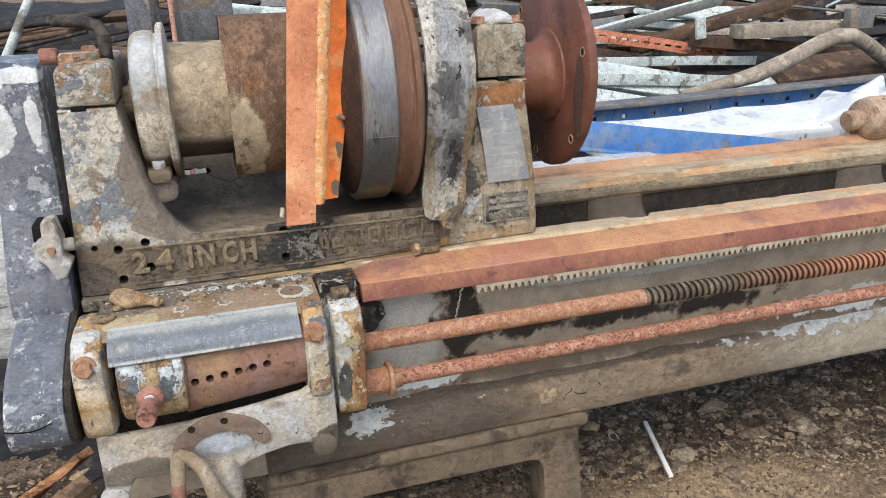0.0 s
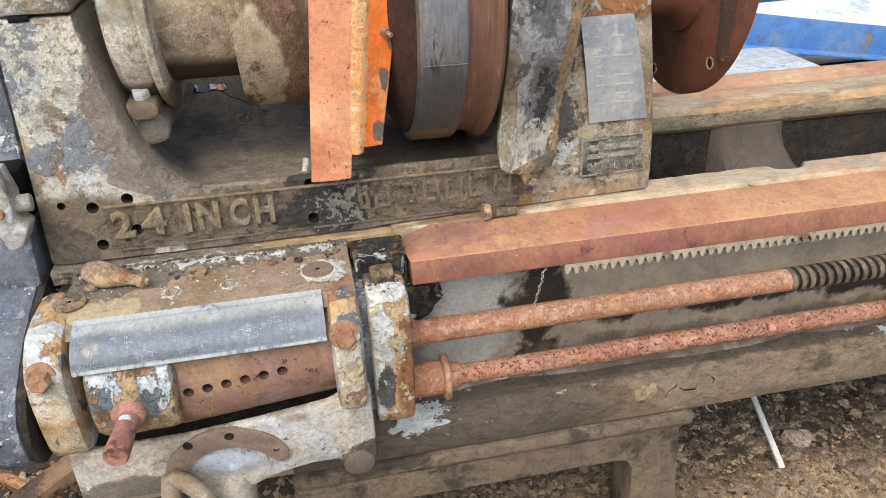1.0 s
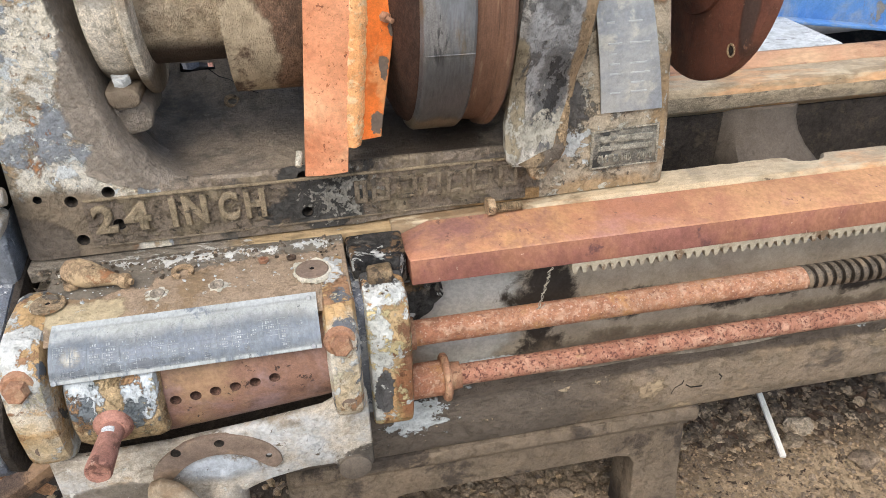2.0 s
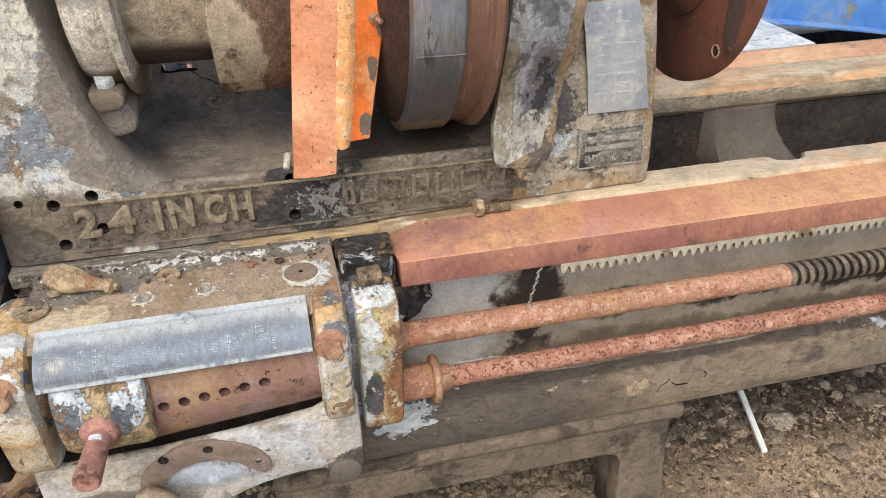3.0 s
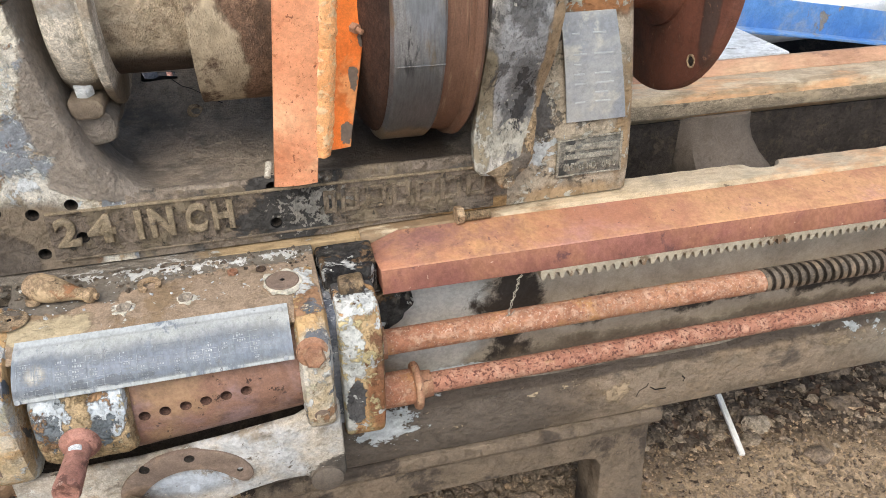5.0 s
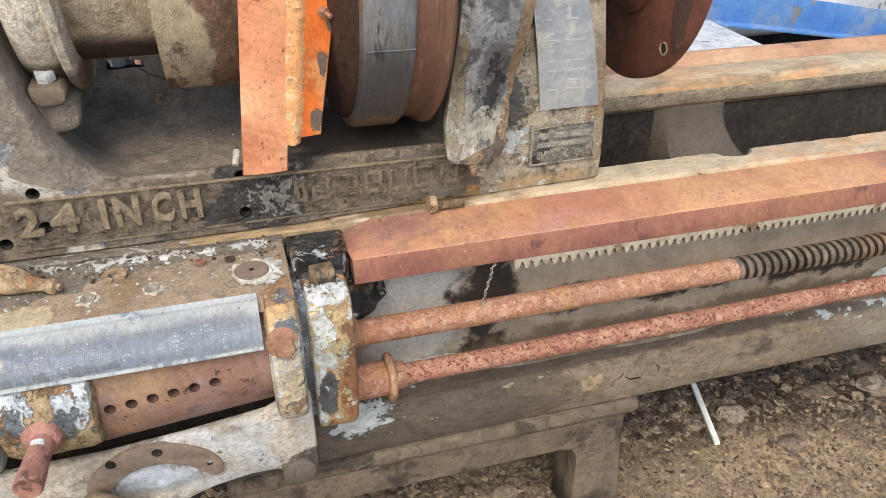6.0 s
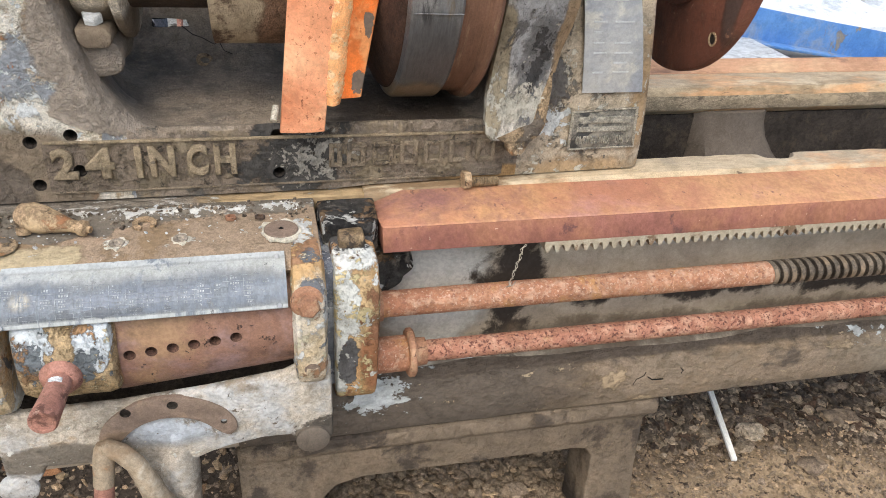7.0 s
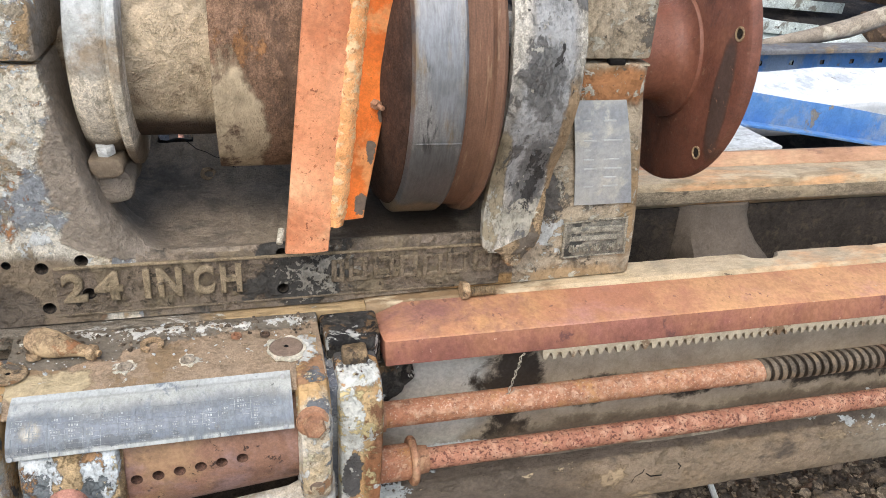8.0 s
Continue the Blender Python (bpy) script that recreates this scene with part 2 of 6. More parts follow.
rim_rust = worn("pulley_rim_rust", (124, 93, 74), (112, 83, 66), [((142, 114, 90), 40, 0.66, 0.08), ((90, 68, 56), 12, 0.62, 0.12)], rough=0.65, bump=0.2, specks=0.1, stretch=(4, 0.3, 0.3))
flange_rust = worn("dark_red_flange", (122, 78, 62), (106, 67, 54), [((136, 90, 70), 5, 0.58, 0.14), ((90, 60, 50), 7, 0.64, 0.12), ((88, 70, 62), 9, 0.0, 0.2, [(0.5625, -0.022, 0.985, 0.03, 0.017, 0.075)], 0.9), ((150, 112, 90), 90, 0.72, 0.04)], rough=0.5, bump=0.2, specks=0.11, gloss=0.4)
ring_paint = worn("chalky_ring_paint", (206, 196, 179), (190, 180, 163), [((198, 200, 197), 9, 0.1, 0.3, [(-0.19, 0.02, 1.09, 0.04, 0.1, 0.07)], 1.4), ((154, 139, 118), 7, 0.62, 0.14), ((128, 114, 97), 6, 0.0, 0.2, [(-0.19, 0.05, 0.9, 0.06, 0.1, 0.03)], 1.0)], bump=0.35, crust=0.35)
guard_paint = worn("scorched_guard_paint", (194, 188, 176), (174, 170, 163), [((168, 168, 167), 9, 0.0, 0.2, [(0.30, -0.06, 1.0, 0.034, 0.12, 0.16)], 1.2), ((116, 115, 113), 16, 0.38, 0.2, [(0.312, -0.04, 0.89, 0.026, 0.1, 0.09), (0.30, -0.07, 1.02, 0.03, 0.1, 0.05)], 3.2), ((70, 69, 68), 40, 0.6, 0.06, [(0.312, -0.03, 0.88, 0.03, 0.1, 0.07)], 4.0), ((160, 148, 124), 9, 0.0, 0.1, [(0.262, -0.03, 0.86, 0.016, 0.1, 0.1)], 2.0), ((110, 108, 106), 12, 0.64, 0.05), ((166, 142, 112), 12, 0.2, 0.15, [(0.338, -0.04, 0.93, 0.014, 0.1, 0.13), (0.335, -0.03, 0.82, 0.016, 0.1, 0.05)], 2.4), ((66, 64, 62), 30, 0.72, 0.03), ((190, 184, 168), 46, 0.4, 0.06, [(0.29, -0.02, 0.82, 0.07, 0.1, 0.05)], 5.0), ((194, 190, 178), 60, 0.7, 0.02)], rough=0.65, bump=0.5, specks=0.2, stretch=(1.2, 1, 0.8))
plate_zinc = worn("dull_zinc_plate", (170, 169, 164), (157, 157, 155), [((144, 148, 152), 7, 0.56, 0.18), ((186, 183, 173), 22, 0.66, 0.1), ((176, 160, 132), 14, 0.8, 0.06)], rough=0.45, bump=0.05, specks=0.06, gloss=0.4)
plate_mark = worn("faint_plate_marks", (176, 177, 175), (163, 165, 165), rough=0.5, bump=0.03, specks=0.06)
chart_zinc = worn("worn_chart_plate", (170, 171, 165), (157, 159, 156), [((114, 121, 130), 9, 0.0, 0.5, [(-0.14, -0.177, 0.682, 0.2, 0.04, 0.014), (-0.26, -0.17, 0.69, 0.05, 0.02, 0.01)], 1.6), ((176, 170, 154), 10, 0.4, 0.3, [(-0.272, -0.175, 0.687, 0.018, 0.03, 0.012)], 1.4), ((182, 185, 182), 8, 0.2, 0.3, [(-0.15, -0.185, 0.666, 0.3, 0.01, 0.004), (-0.15, -0.13, 0.702, 0.3, 0.010, 0.02)], 1.0), ((100, 104, 108), 26, 0.4, 0.08, [(-0.22, -0.182, 0.674, 0.12, 0.02, 0.006)], 2.6), ((120, 121, 120), 70, 0.74, 0.03), ((124, 131, 137), 20, 0.64, 0.1)], rough=0.45, bump=0.1, specks=0.09, stretch=(1.8, 1, 0.5), gloss=0.4)
chart_line = worn("chart_lines", (164, 168, 168), (148, 153, 155), [((124, 130, 134), 40, 0.5, 0.06)], rough=0.6, bump=0.0)
tag_dark = worn("dark_tag", (120, 116, 106), (101, 99, 92), [((150, 143, 128), 30, 0.56, 0.08), ((70, 70, 67), 24, 0.62, 0.05)], rough=0.5, metal=0.1, bump=0.3)
tag_bar = worn("tag_bars", (158, 153, 138), (138, 134, 122), [((116, 114, 107), 60, 0.62, 0.06)], rough=0.5, metal=0.1, bump=0.2)
box_paint = worn("patched_gearbox_paint", (206, 198, 182), (196, 174, 138),
                 [((200, 164, 116), 8, 0.55, 0.08), ((112, 114, 116), 13, 0.6, 0.03), ((210, 209, 202), 14, 0.58, 0.03), ((164, 126, 94), 24, 0.66, 0.05), ((212, 202, 172), 40, 0.68, 0.03)], bump=0.45, specks=0.14)
bracket_paint = worn("flaking_bracket_paint", (200, 160, 112), (184, 142, 96),
                     [((202, 172, 128), 14, 0.1, 0.3, [(0.085, -0.15, 0.63, 0.025, 0.1, 0.07)], 1.8), ((164, 114, 80), 12, 0.1, 0.2, [(0.10, -0.15, 0.55, 0.02, 0.1, 0.06)], 1.8), ((150, 108, 80), 26, 0.64, 0.06), ((212, 212, 204), 20, 0.1, 0.05, [(0.058, -0.14, 0.645, 0.026, 0.1, 0.05), (0.054, -0.15, 0.56, 0.014, 0.1, 0.08), (0.075, -0.12, 0.685, 0.03, 0.03, 0.02)], 2.4), ((216, 198, 150), 46, 0.6, 0.05), ((96, 94, 92), 22, 0.3, 0.05, [(0.09, -0.085, 0.69, 0.06, 0.04, 0.02), (0.068, -0.155, 0.555, 0.012, 0.05, 0.05)], 2.8), ((120, 92, 70), 70, 0.72, 0.04), ((214, 212, 204), 50, 0.66, 0.02)], bump=0.5, specks=0.15)
cover_top = worn("grimy_cover_top", (162, 140, 117), (148, 129, 108), [((146, 123, 95), 10, 0.58, 0.08), ((188, 170, 136), 14, 0.0, 0.12, [(-0.26, -0.115, 0.7, 0.05, 0.022, 0.05)], 2.6), ((192, 187, 174), 38, 0.25, 0.05, [(-0.10, -0.030, 0.709, 0.14, 0.008, 0.05), (-0.003, -0.088, 0.70, 0.025, 0.025, 0.05), (-0.184, -0.092, 0.70, 0.014, 0.012, 0.05), (-0.112, -0.092, 0.70, 0.012, 0.01, 0.05)], 3.4), ((120, 111, 98), 20, 0.0, 0.1, [(-0.26, -0.03, 0.71, 0.13, 0.05, 0.05), (-0.1, -0.02, 0.71, 0.2, 0.022, 0.05)], 2.4), ((202, 199, 190), 60, 0.5, 0.05, [(-0.13, -0.027, 0.709, 0.2, 0.012, 0.05)], 5.0), ((200, 195, 182), 80, 0.74, 0.02)], bump=0.4, specks=0.12, crust=0.25)
pin_rust = worn("rusted_pin_plate", (142, 108, 90), (126, 95, 80), [((164, 132, 102), 8, 0.58, 0.14), ((92, 70, 60), 10, 0.58, 0.12), ((74, 58, 50), 60, 0.72, 0.03), ((156, 128, 122), 6, 0.6, 0.14), ((178, 146, 114), 16, 0.72, 0.06)], rough=0.55, bump=0.18, specks=0.11)
drum_paint = worn("flaked_drum_paint", (184, 162, 128), (176, 150, 112), [((214, 219, 220), 13, 0.1, 0.06, [(-0.268, -0.18, 0.645, 0.022, 0.06, 0.03), (-0.205, -0.18, 0.640, 0.016, 0.06, 0.03)], 3.4), ((120, 126, 128), 30, 0.5, 0.05, [(-0.262, -0.19, 0.625, 0.03, 0.06, 0.03), (-0.212, -0.19, 0.62, 0.03, 0.06, 0.035)], 4.6), ((172, 136, 100), 18, 0.6, 0.04), ((210, 196, 160), 36, 0.66, 0.03)], bump=0.7, specks=0.2)
peg_rust = worn("rusted_peg", (172, 126, 109), (156, 111, 96), [((176, 134, 114), 12, 0.6, 0.1), ((122, 86, 74), 30, 0.66, 0.06), ((190, 156, 136), 90, 0.74, 0.03)], rough=0.65, bump=0.3, specks=0.14)
bolt_rust = worn("rusted_bolt", (170, 128, 100), (148, 108, 84), [((188, 150, 118), 50, 0.58, 0.08), ((100, 72, 58), 80, 0.72, 0.06)], rough=0.75, bump=0.3, specks=0.14)
# The grey layer at lower left paints in the shade of a concave moulding.
apron_paint = worn("pale_apron_paint_shaded", (188, 177, 160), (173, 162, 146), [((200, 199, 195), 5, 0.56, 0.14), ((160, 147, 128), 8, 0.66, 0.1), ((182, 156, 124), 7, 0.74, 0.1), ((128, 119, 106), 12, 0.0, 0.14, [(-0.285, -0.17, 0.466, 0.06, 0.1, 0.022)], 1.2), ((188, 193, 197), 6, 0.1, 0.35, [(-0.14, -0.175, 0.490, 0.07, 0.05, 0.025)], 1.2), ((92, 85, 76), 12, 0.0, 0.05, [(0.03, -0.17, 0.445, 0.04, 0.1, 0.035)], 2.2), ((116, 104, 90), 50, 0.74, 0.03), ((140, 128, 112), 16, 0.64, 0.1), ((206, 202, 190), 70, 0.7, 0.02)], bump=0.4, specks=0.15)
crescent_rust = worn("bare_crescent", (134, 116, 101), (122, 105, 92), [((152, 130, 108), 16, 0.64, 0.1)], bump=0.2, specks=0.12)
black_paint = worn("crazed_black_paint", (112, 117, 126), (90, 95, 104), [((158, 161, 164), 40, 0.57, 0.03), ((216, 217, 214), 60, 0.65, 0.02), ((116, 119, 124), 9, 0.56, 0.1), ((214, 216, 214), 12, 0.0, 0.03, [(-0.43, 0.07, 0.995, 0.024, 0.1, 0.05), (-0.376, 0.07, 1.00, 0.010, 0.1, 0.045), (-0.39, 0.08, 1.075, 0.045, 0.1, 0.014)], 2.4)], rough=0.36, bump=0.3, gloss=0.5)
orange_paint = worn("bright_orange_paint", (226, 122, 54), (214, 108, 44), [((200, 108, 52), 7, 0.56, 0.14), ((222, 148, 92), 14, 0.62, 0.1), ((172, 104, 62), 60, 0.74, 0.03), ((112, 98, 86), 34, 0.1, 0.06, [(0.094, -0.03, 0.868, 0.009, 0.05, 0.012), (0.106, -0.03, 0.935, 0.006, 0.05, 0.012), (0.118, -0.03, 0.975, 0.005, 0.05, 0.01)], 4.0)], rough=0.45, bump=0.12, specks=0.09, gloss=0.4)
orange_faded = worn("faded_orange_paint", (226, 160, 120), (216, 147, 107), [((196, 122, 84), 5, 0.56, 0.16), ((186, 112, 72), 210, 0.68, 0.04), ((240, 186, 142), 5, 0.6, 0.14), ((142, 86, 58), 90, 0.74, 0.02)], rough=0.5, bump=0.12, specks=0.07, gloss=0.4)
weld_rust = worn("rusted_weld", (240, 182, 128), (230, 164, 108), [((246, 206, 158), 90, 0.56, 0.08), ((204, 140, 92), 120, 0.7, 0.05)], bump=0.35, crust=0.5, specks=0.08)
handle_tan = worn("rusty_tan_casting", (174, 148, 116), (156, 132, 104), [((192, 166, 130), 14, 0.6, 0.06), ((166, 118, 84), 20, 0.72, 0.06), ((104, 88, 70), 50, 0.68, 0.04)], bump=0.35)
lever_tan = worn("dusty_tan_lever", (164, 148, 125), (148, 132, 110), [((150, 128, 102), 9, 0.6, 0.1), ((168, 128, 94), 14, 0.68, 0.08), ((190, 178, 158), 12, 0.66, 0.1)], bump=0.3, specks=0.12)
# Dark colours standing in for the shade inside bores, holes and recesses.
bore_rust = worn("rusty_bore", (104, 78, 66), (88, 66, 56), bump=0.2)
hole_dark = worn("hole_dark", (22, 20, 18), (16, 15, 14), bump=0.1)
# Deep shade of the bed, gearbox and bores, put in as dark colour.
inner_dark = worn("shade_dark_inside", (66, 59, 52), (56, 50, 44), [((82, 72, 61), 40, 0.62, 0.1)], bump=0.5)
wire_pale = worn("pale_wire", (176, 168, 150), (150, 142, 128), rough=0.5, bump=0.1)
earth = worn("bare_earth", (142, 122, 99), (122, 105, 86), [((80, 69, 58), 5, 0.0, 0.16, [(1.2, 0.62, 0, 1.3, 0.47, 1), (1.45, 0.2, 0, 0.45, 0.25, 1), (-0.6, 0.2, 0, 0.5, 0.4, 1)], 1.2), ((176, 152, 122), 4, 0.0, 0.3, [(0.90, -0.06, 0, 0.4, 0.16, 1)], 1.6), ((200, 176, 142), 90, 0.7, 0.04), ((84, 70, 58), 50, 0.64, 0.05)], bump=1.0, grain=200, mottling=6, specks=0.3)
stone = worn("loose_stone", (146, 128, 108), (124, 108, 92), [((160, 140, 116), 40, 0.6, 0.1)], bump=0.5, pieces=(180, 154, 122))
soil_clod = worn("soil_clod", (108, 95, 81), (86, 75, 64), [((128, 112, 94), 40, 0.66, 0.06)], bump=0.7, pieces=(168, 150, 127))
earth_clod = worn("dry_earth_clod", (140, 122, 101), (120, 104, 86), [((154, 136, 113), 40, 0.62, 0.08)], bump=0.6, pieces=(160, 141, 117))
bark_brown = worn("dark_bark", (84, 68, 54), (62, 51, 42), [((112, 94, 76), 60, 0.62, 0.06)], bump=0.6, pieces=(104, 82, 66))
twig_tan = worn("dry_twig", (190, 166, 132), (152, 128, 98), bump=0.4, pieces=(120, 96, 72))
wood_pale = worn("pale_stick_wood", (234, 231, 223), (224, 219, 209), rough=0.6, bump=0.05, specks=0.05)
scrap_blue = worn("blue_painted_steel", (82, 128, 186), (98, 141, 193), [((146, 138, 124), 9, 0.68, 0.04), ((140, 158, 182), 6, 0.58, 0.14)], rough=0.55, bump=0.06, specks=0.07)
scrap_white = worn("weathered_white_boards", (214, 215, 213), (200, 202, 201), [((150, 144, 136), 9, 0.66, 0.05), ((204, 206, 204), 5, 0.56, 0.1), ((120, 116, 110), 30, 0.74, 0.04)], rough=0.8, bump=0.4, stretch=(0.3, 1, 1))
flake_white = worn("old_pale_paint", (214, 210, 196), (198, 190, 170), [((168, 140, 104), 60, 0.64, 0.05)], bump=0.4, specks=0.14)
white_film = worn("white_plastic_film", (224, 226, 226), (212, 215, 216), [((190, 194, 196), 5, 0.62, 0.1), ((150, 146, 140), 12, 0.74, 0.04)], rough=0.45, bump=0.3, specks=0.04, gloss=0.5)
scrap_mint = worn("mint_white_sheet", (204, 211, 207), (188, 197, 193), [((132, 128, 118), 8, 0.64, 0.05)], rough=0.5, bump=0.1)
scrap_grey = worn("grey_scrap_steel", (130, 129, 128), (108, 107, 108), [((150, 132, 108), 8, 0.62, 0.06)], rough=0.65, bump=0.2)
scrap_brown = worn("brown_scrap", (104, 84, 68), (80, 66, 56), [((140, 112, 86), 8, 0.62, 0.06)], bump=0.3)
scrap_dark = worn("dark_scrap", (60, 56, 54), (44, 42, 42), [((90, 82, 74), 8, 0.62, 0.08)], bump=0.3)
scrap_orange = worn("orange_scrap", (218, 146, 116), (204, 130, 100), [((160, 96, 70), 9, 0.68, 0.06)], bump=0.2)
scrap_tan = worn("tan_scrap_pipe", (164, 152, 136), (144, 132, 117), [((190, 178, 158), 8, 0.6, 0.08)], bump=0.3)
# Dusty tan, kept lighter than the panel so the letters look lit.
letter_paint = worn("dusty_lit_letters", (148, 132, 108), (132, 118, 97), [((110, 99, 85), 40, 0.7, 0.06), ((160, 143, 116), 60, 0.62, 0.05)], bump=0.4, specks=0.14, crust=0.3)
bar_paint = worn("grimy_raised_bars", (132, 118, 99), (116, 104, 89), [((96, 88, 77), 30, 0.64, 0.06), ((148, 132, 108), 60, 0.66, 0.05)], bump=0.5, specks=0.16, crust=0.35)
guard_ochre = worn("ochre_bracket", (166, 142, 110), (146, 128, 104), [((112, 102, 90), 20, 0.6, 0.05), ((178, 134, 92), 14, 0.62, 0.06), ((196, 188, 170), 44, 0.64, 0.03)], bump=0.5)
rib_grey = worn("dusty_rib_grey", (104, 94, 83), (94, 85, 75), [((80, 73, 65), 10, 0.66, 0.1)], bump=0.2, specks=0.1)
wood_torn = worn("torn_wood", (196, 148, 108), (166, 120, 86), [((120, 88, 66), 20, 0.6, 0.06)], bump=0.5, stretch=(0.3, 1, 1))
burnt_black = worn("burnt_black_casting", (78, 75, 71), (54, 52, 50), [((126, 119, 108), 12, 0.58, 0.08), ((44, 42, 41), 16, 0.58, 0.05), ((140, 114, 86), 22, 0.62, 0.05), ((204, 202, 194), 30, 0.58, 0.025)], bump=0.7, specks=0.2)
panel_dirt = worn("grimy_name_panel", (124, 111, 96), (110, 98, 86), [((138, 124, 102), 22, 0.58, 0.08), ((76, 73, 69), 22, 0.1, 0.12, [(0.020, 0, 0.752, 0.062, 0.1, 0.07)], 3.2), ((156, 150, 138), 90, 0.62, 0.06, [(0.045, 0, 0.76, 0.06, 0.1, 0.06)], 5.0), ((86, 79, 69), 60, 0.7, 0.04)], bump=0.6, specks=0.14, crust=0.4)
root_grime = worn("grimy_way_root", (134, 124, 110), (116, 107, 96), [((176, 150, 112), 12, 0.0, 0.2, [(0.06, -0.01, 0.71, 0.14, 0.05, 0.05)], 1.6), ((196, 191, 179), 40, 0.66, 0.02)], bump=0.5, crust=0.5, stretch=(0.4, 1, 1))
nut_tan = worn("greasy_tan_nut", (150, 128, 98), (112, 96, 76), [((70, 62, 54), 30, 0.58, 0.05)], rough=0.6, bump=0.3)
tag_frame = worn("pale_tag_frame", (158, 151, 135), (138, 132, 118), [((98, 94, 86), 40, 0.62, 0.04)], bump=0.3)
# Dust tones; the dark patch below the pulley is oil plus painted shade.
trough_dust = worn("dusty_trough_with_shade", (152, 138, 121), (140, 127, 112), [((120, 110, 98), 7, 0.62, 0.12), ((164, 150, 131), 30, 0.7, 0.1), ((92, 80, 68), 8, 0.2, 0.25, [(0.17, 0.10, 0.80, 0.11, 0.14, 0.07)], 2.2), ((142, 131, 118), 9, 0.0, 0.3, [(-0.19, 0.03, 0.85, 0.06, 0.1, 0.09)], 1.2)], bump=0.5, specks=0.12, crust=0.6)
cast_pink = worn("pinkish_tan_casting", (178, 150, 126), (162, 132, 110), [((188, 164, 138), 8, 0.6, 0.08), ((150, 104, 80), 10, 0.64, 0.06)], bump=0.35)
scrap_pink = worn("pinkish_pipe_paint", (206, 158, 142), (190, 140, 124), [((150, 118, 104), 14, 0.64, 0.06)], bump=0.2)
post_grey = worn("blue_grey_post", (110, 112, 118), (92, 94, 100), [((140, 132, 120), 8, 0.64, 0.06)], bump=0.2)
# Darker tone for the rear way's front face, standing in for its shade.
way_shade = worn("shaded_way_face", (152, 137, 114), (134, 120, 100), [((168, 150, 122), 14, 0.62, 0.08), ((104, 93, 80), 20, 0.68, 0.06)], bump=0.25, stretch=(0.4, 1, 1))
# The last layer darkens the foot of the right-hand leg.
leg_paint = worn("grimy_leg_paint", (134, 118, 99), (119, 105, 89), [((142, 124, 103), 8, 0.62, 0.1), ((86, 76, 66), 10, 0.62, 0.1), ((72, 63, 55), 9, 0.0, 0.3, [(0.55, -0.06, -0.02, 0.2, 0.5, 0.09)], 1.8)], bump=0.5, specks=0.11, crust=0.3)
rear_rust = worn("rear_way_rust", (178, 138, 108), (160, 122, 96), [((192, 158, 124), 6, 0.58, 0.12), ((140, 108, 88), 12, 0.64, 0.08)], rough=0.7, bump=0.16, specks=0.08, stretch=(0.4, 1, 1))
# Brown rust taken very dark, as the shade beside the belt step.
disc_rust_shade = worn("rusted_disc_in_shade", (74, 53, 42), (60, 44, 36), [((98, 70, 52), 14, 0.66, 0.08)], rough=0.7, bump=0.25, stretch=(2, 0.6, 0.6))
# Darker twin of the thread colour: grease plus shade inside the grooves.
groove_shade = worn("greasy_groove_shade", (82, 74, 65), (66, 59, 52), [((104, 76, 60), 6, 0.0, 0.25, [(1.75, -0.09, 0.588, 0.72, 0.3, 0.3)], 0.5)], rough=0.5, bump=0.2)
rock_pale = worn("pale_rock", (182, 166, 144), (160, 144, 124), [((120, 106, 90), 30, 0.62, 0.08)], bump=0.6)


# ---- builders ----
def flat(bm, angle=30):
    """The edges of bm that turn by more than angle."""
    return [e for e in bm.edges if len(e.link_faces) == 2 and e.calc_face_angle(0) > radians(angle)]


def bevel(bm, width, segments=2, angle=30):
    bmesh.ops.remove_doubles(bm, verts=bm.verts, dist=1e-5)
    bmesh.ops.bevel(bm, geom=flat(bm, angle), offset=width, segments=segments, profile=0.5, affect="EDGES", clamp_overlap=True)
    return bm


def box(x0, x1, y0, y1, z0, z1, r=0.002, bm=None):
    b = bmesh.new()
    bmesh.ops.create_cube(b, size=1)
    for v in b.verts:
        v.co = Vector(((x0 + x1) / 2 + v.co.x * (x1 - x0), (y0 + y1) / 2 + v.co.y * (y1 - y0), (z0 + z1) / 2 + v.co.z * (z1 - z0)))
    if r:
        bevel(b, r)
    return join(bm, b)


def join(bm, b):
    if bm is None:
        return b
    m = bpy.data.meshes.new("joined")
    b.to_mesh(m)
    b.free()
    bm.from_mesh(m)
    bpy.data.meshes.remove(m)
    return bm


def prism(points, axis, a0, a1, r=0.002, bm=None, steps=1):
    """A polygon drawn out along an axis: (y, z) along x, (x, z) along y, (x, y) along z."""
    put = {"x": lambda a, p: (a, p[0], p[1]), "y": lambda a, p: (p[0], a, p[1]), "z": lambda a, p: (p[0], p[1], a)}[axis]
    b = bmesh.new()
    rings = [[b.verts.new(put(a0 + (a1 - a0) * i / steps, p)) for p in points] for i in range(steps + 1)]
    n = len(points)
    b.faces.new(rings[0])
    b.faces.new(list(reversed(rings[-1])))
    for ra, rb in zip(rings, rings[1:]):
        for i in range(n):
            b.faces.new((ra[i], rb[i], rb[(i + 1) % n], ra[(i + 1) % n]))
    bmesh.ops.recalc_face_normals(b, faces=b.faces)
    if r:
        bevel(b, r)
    return join(bm, b)


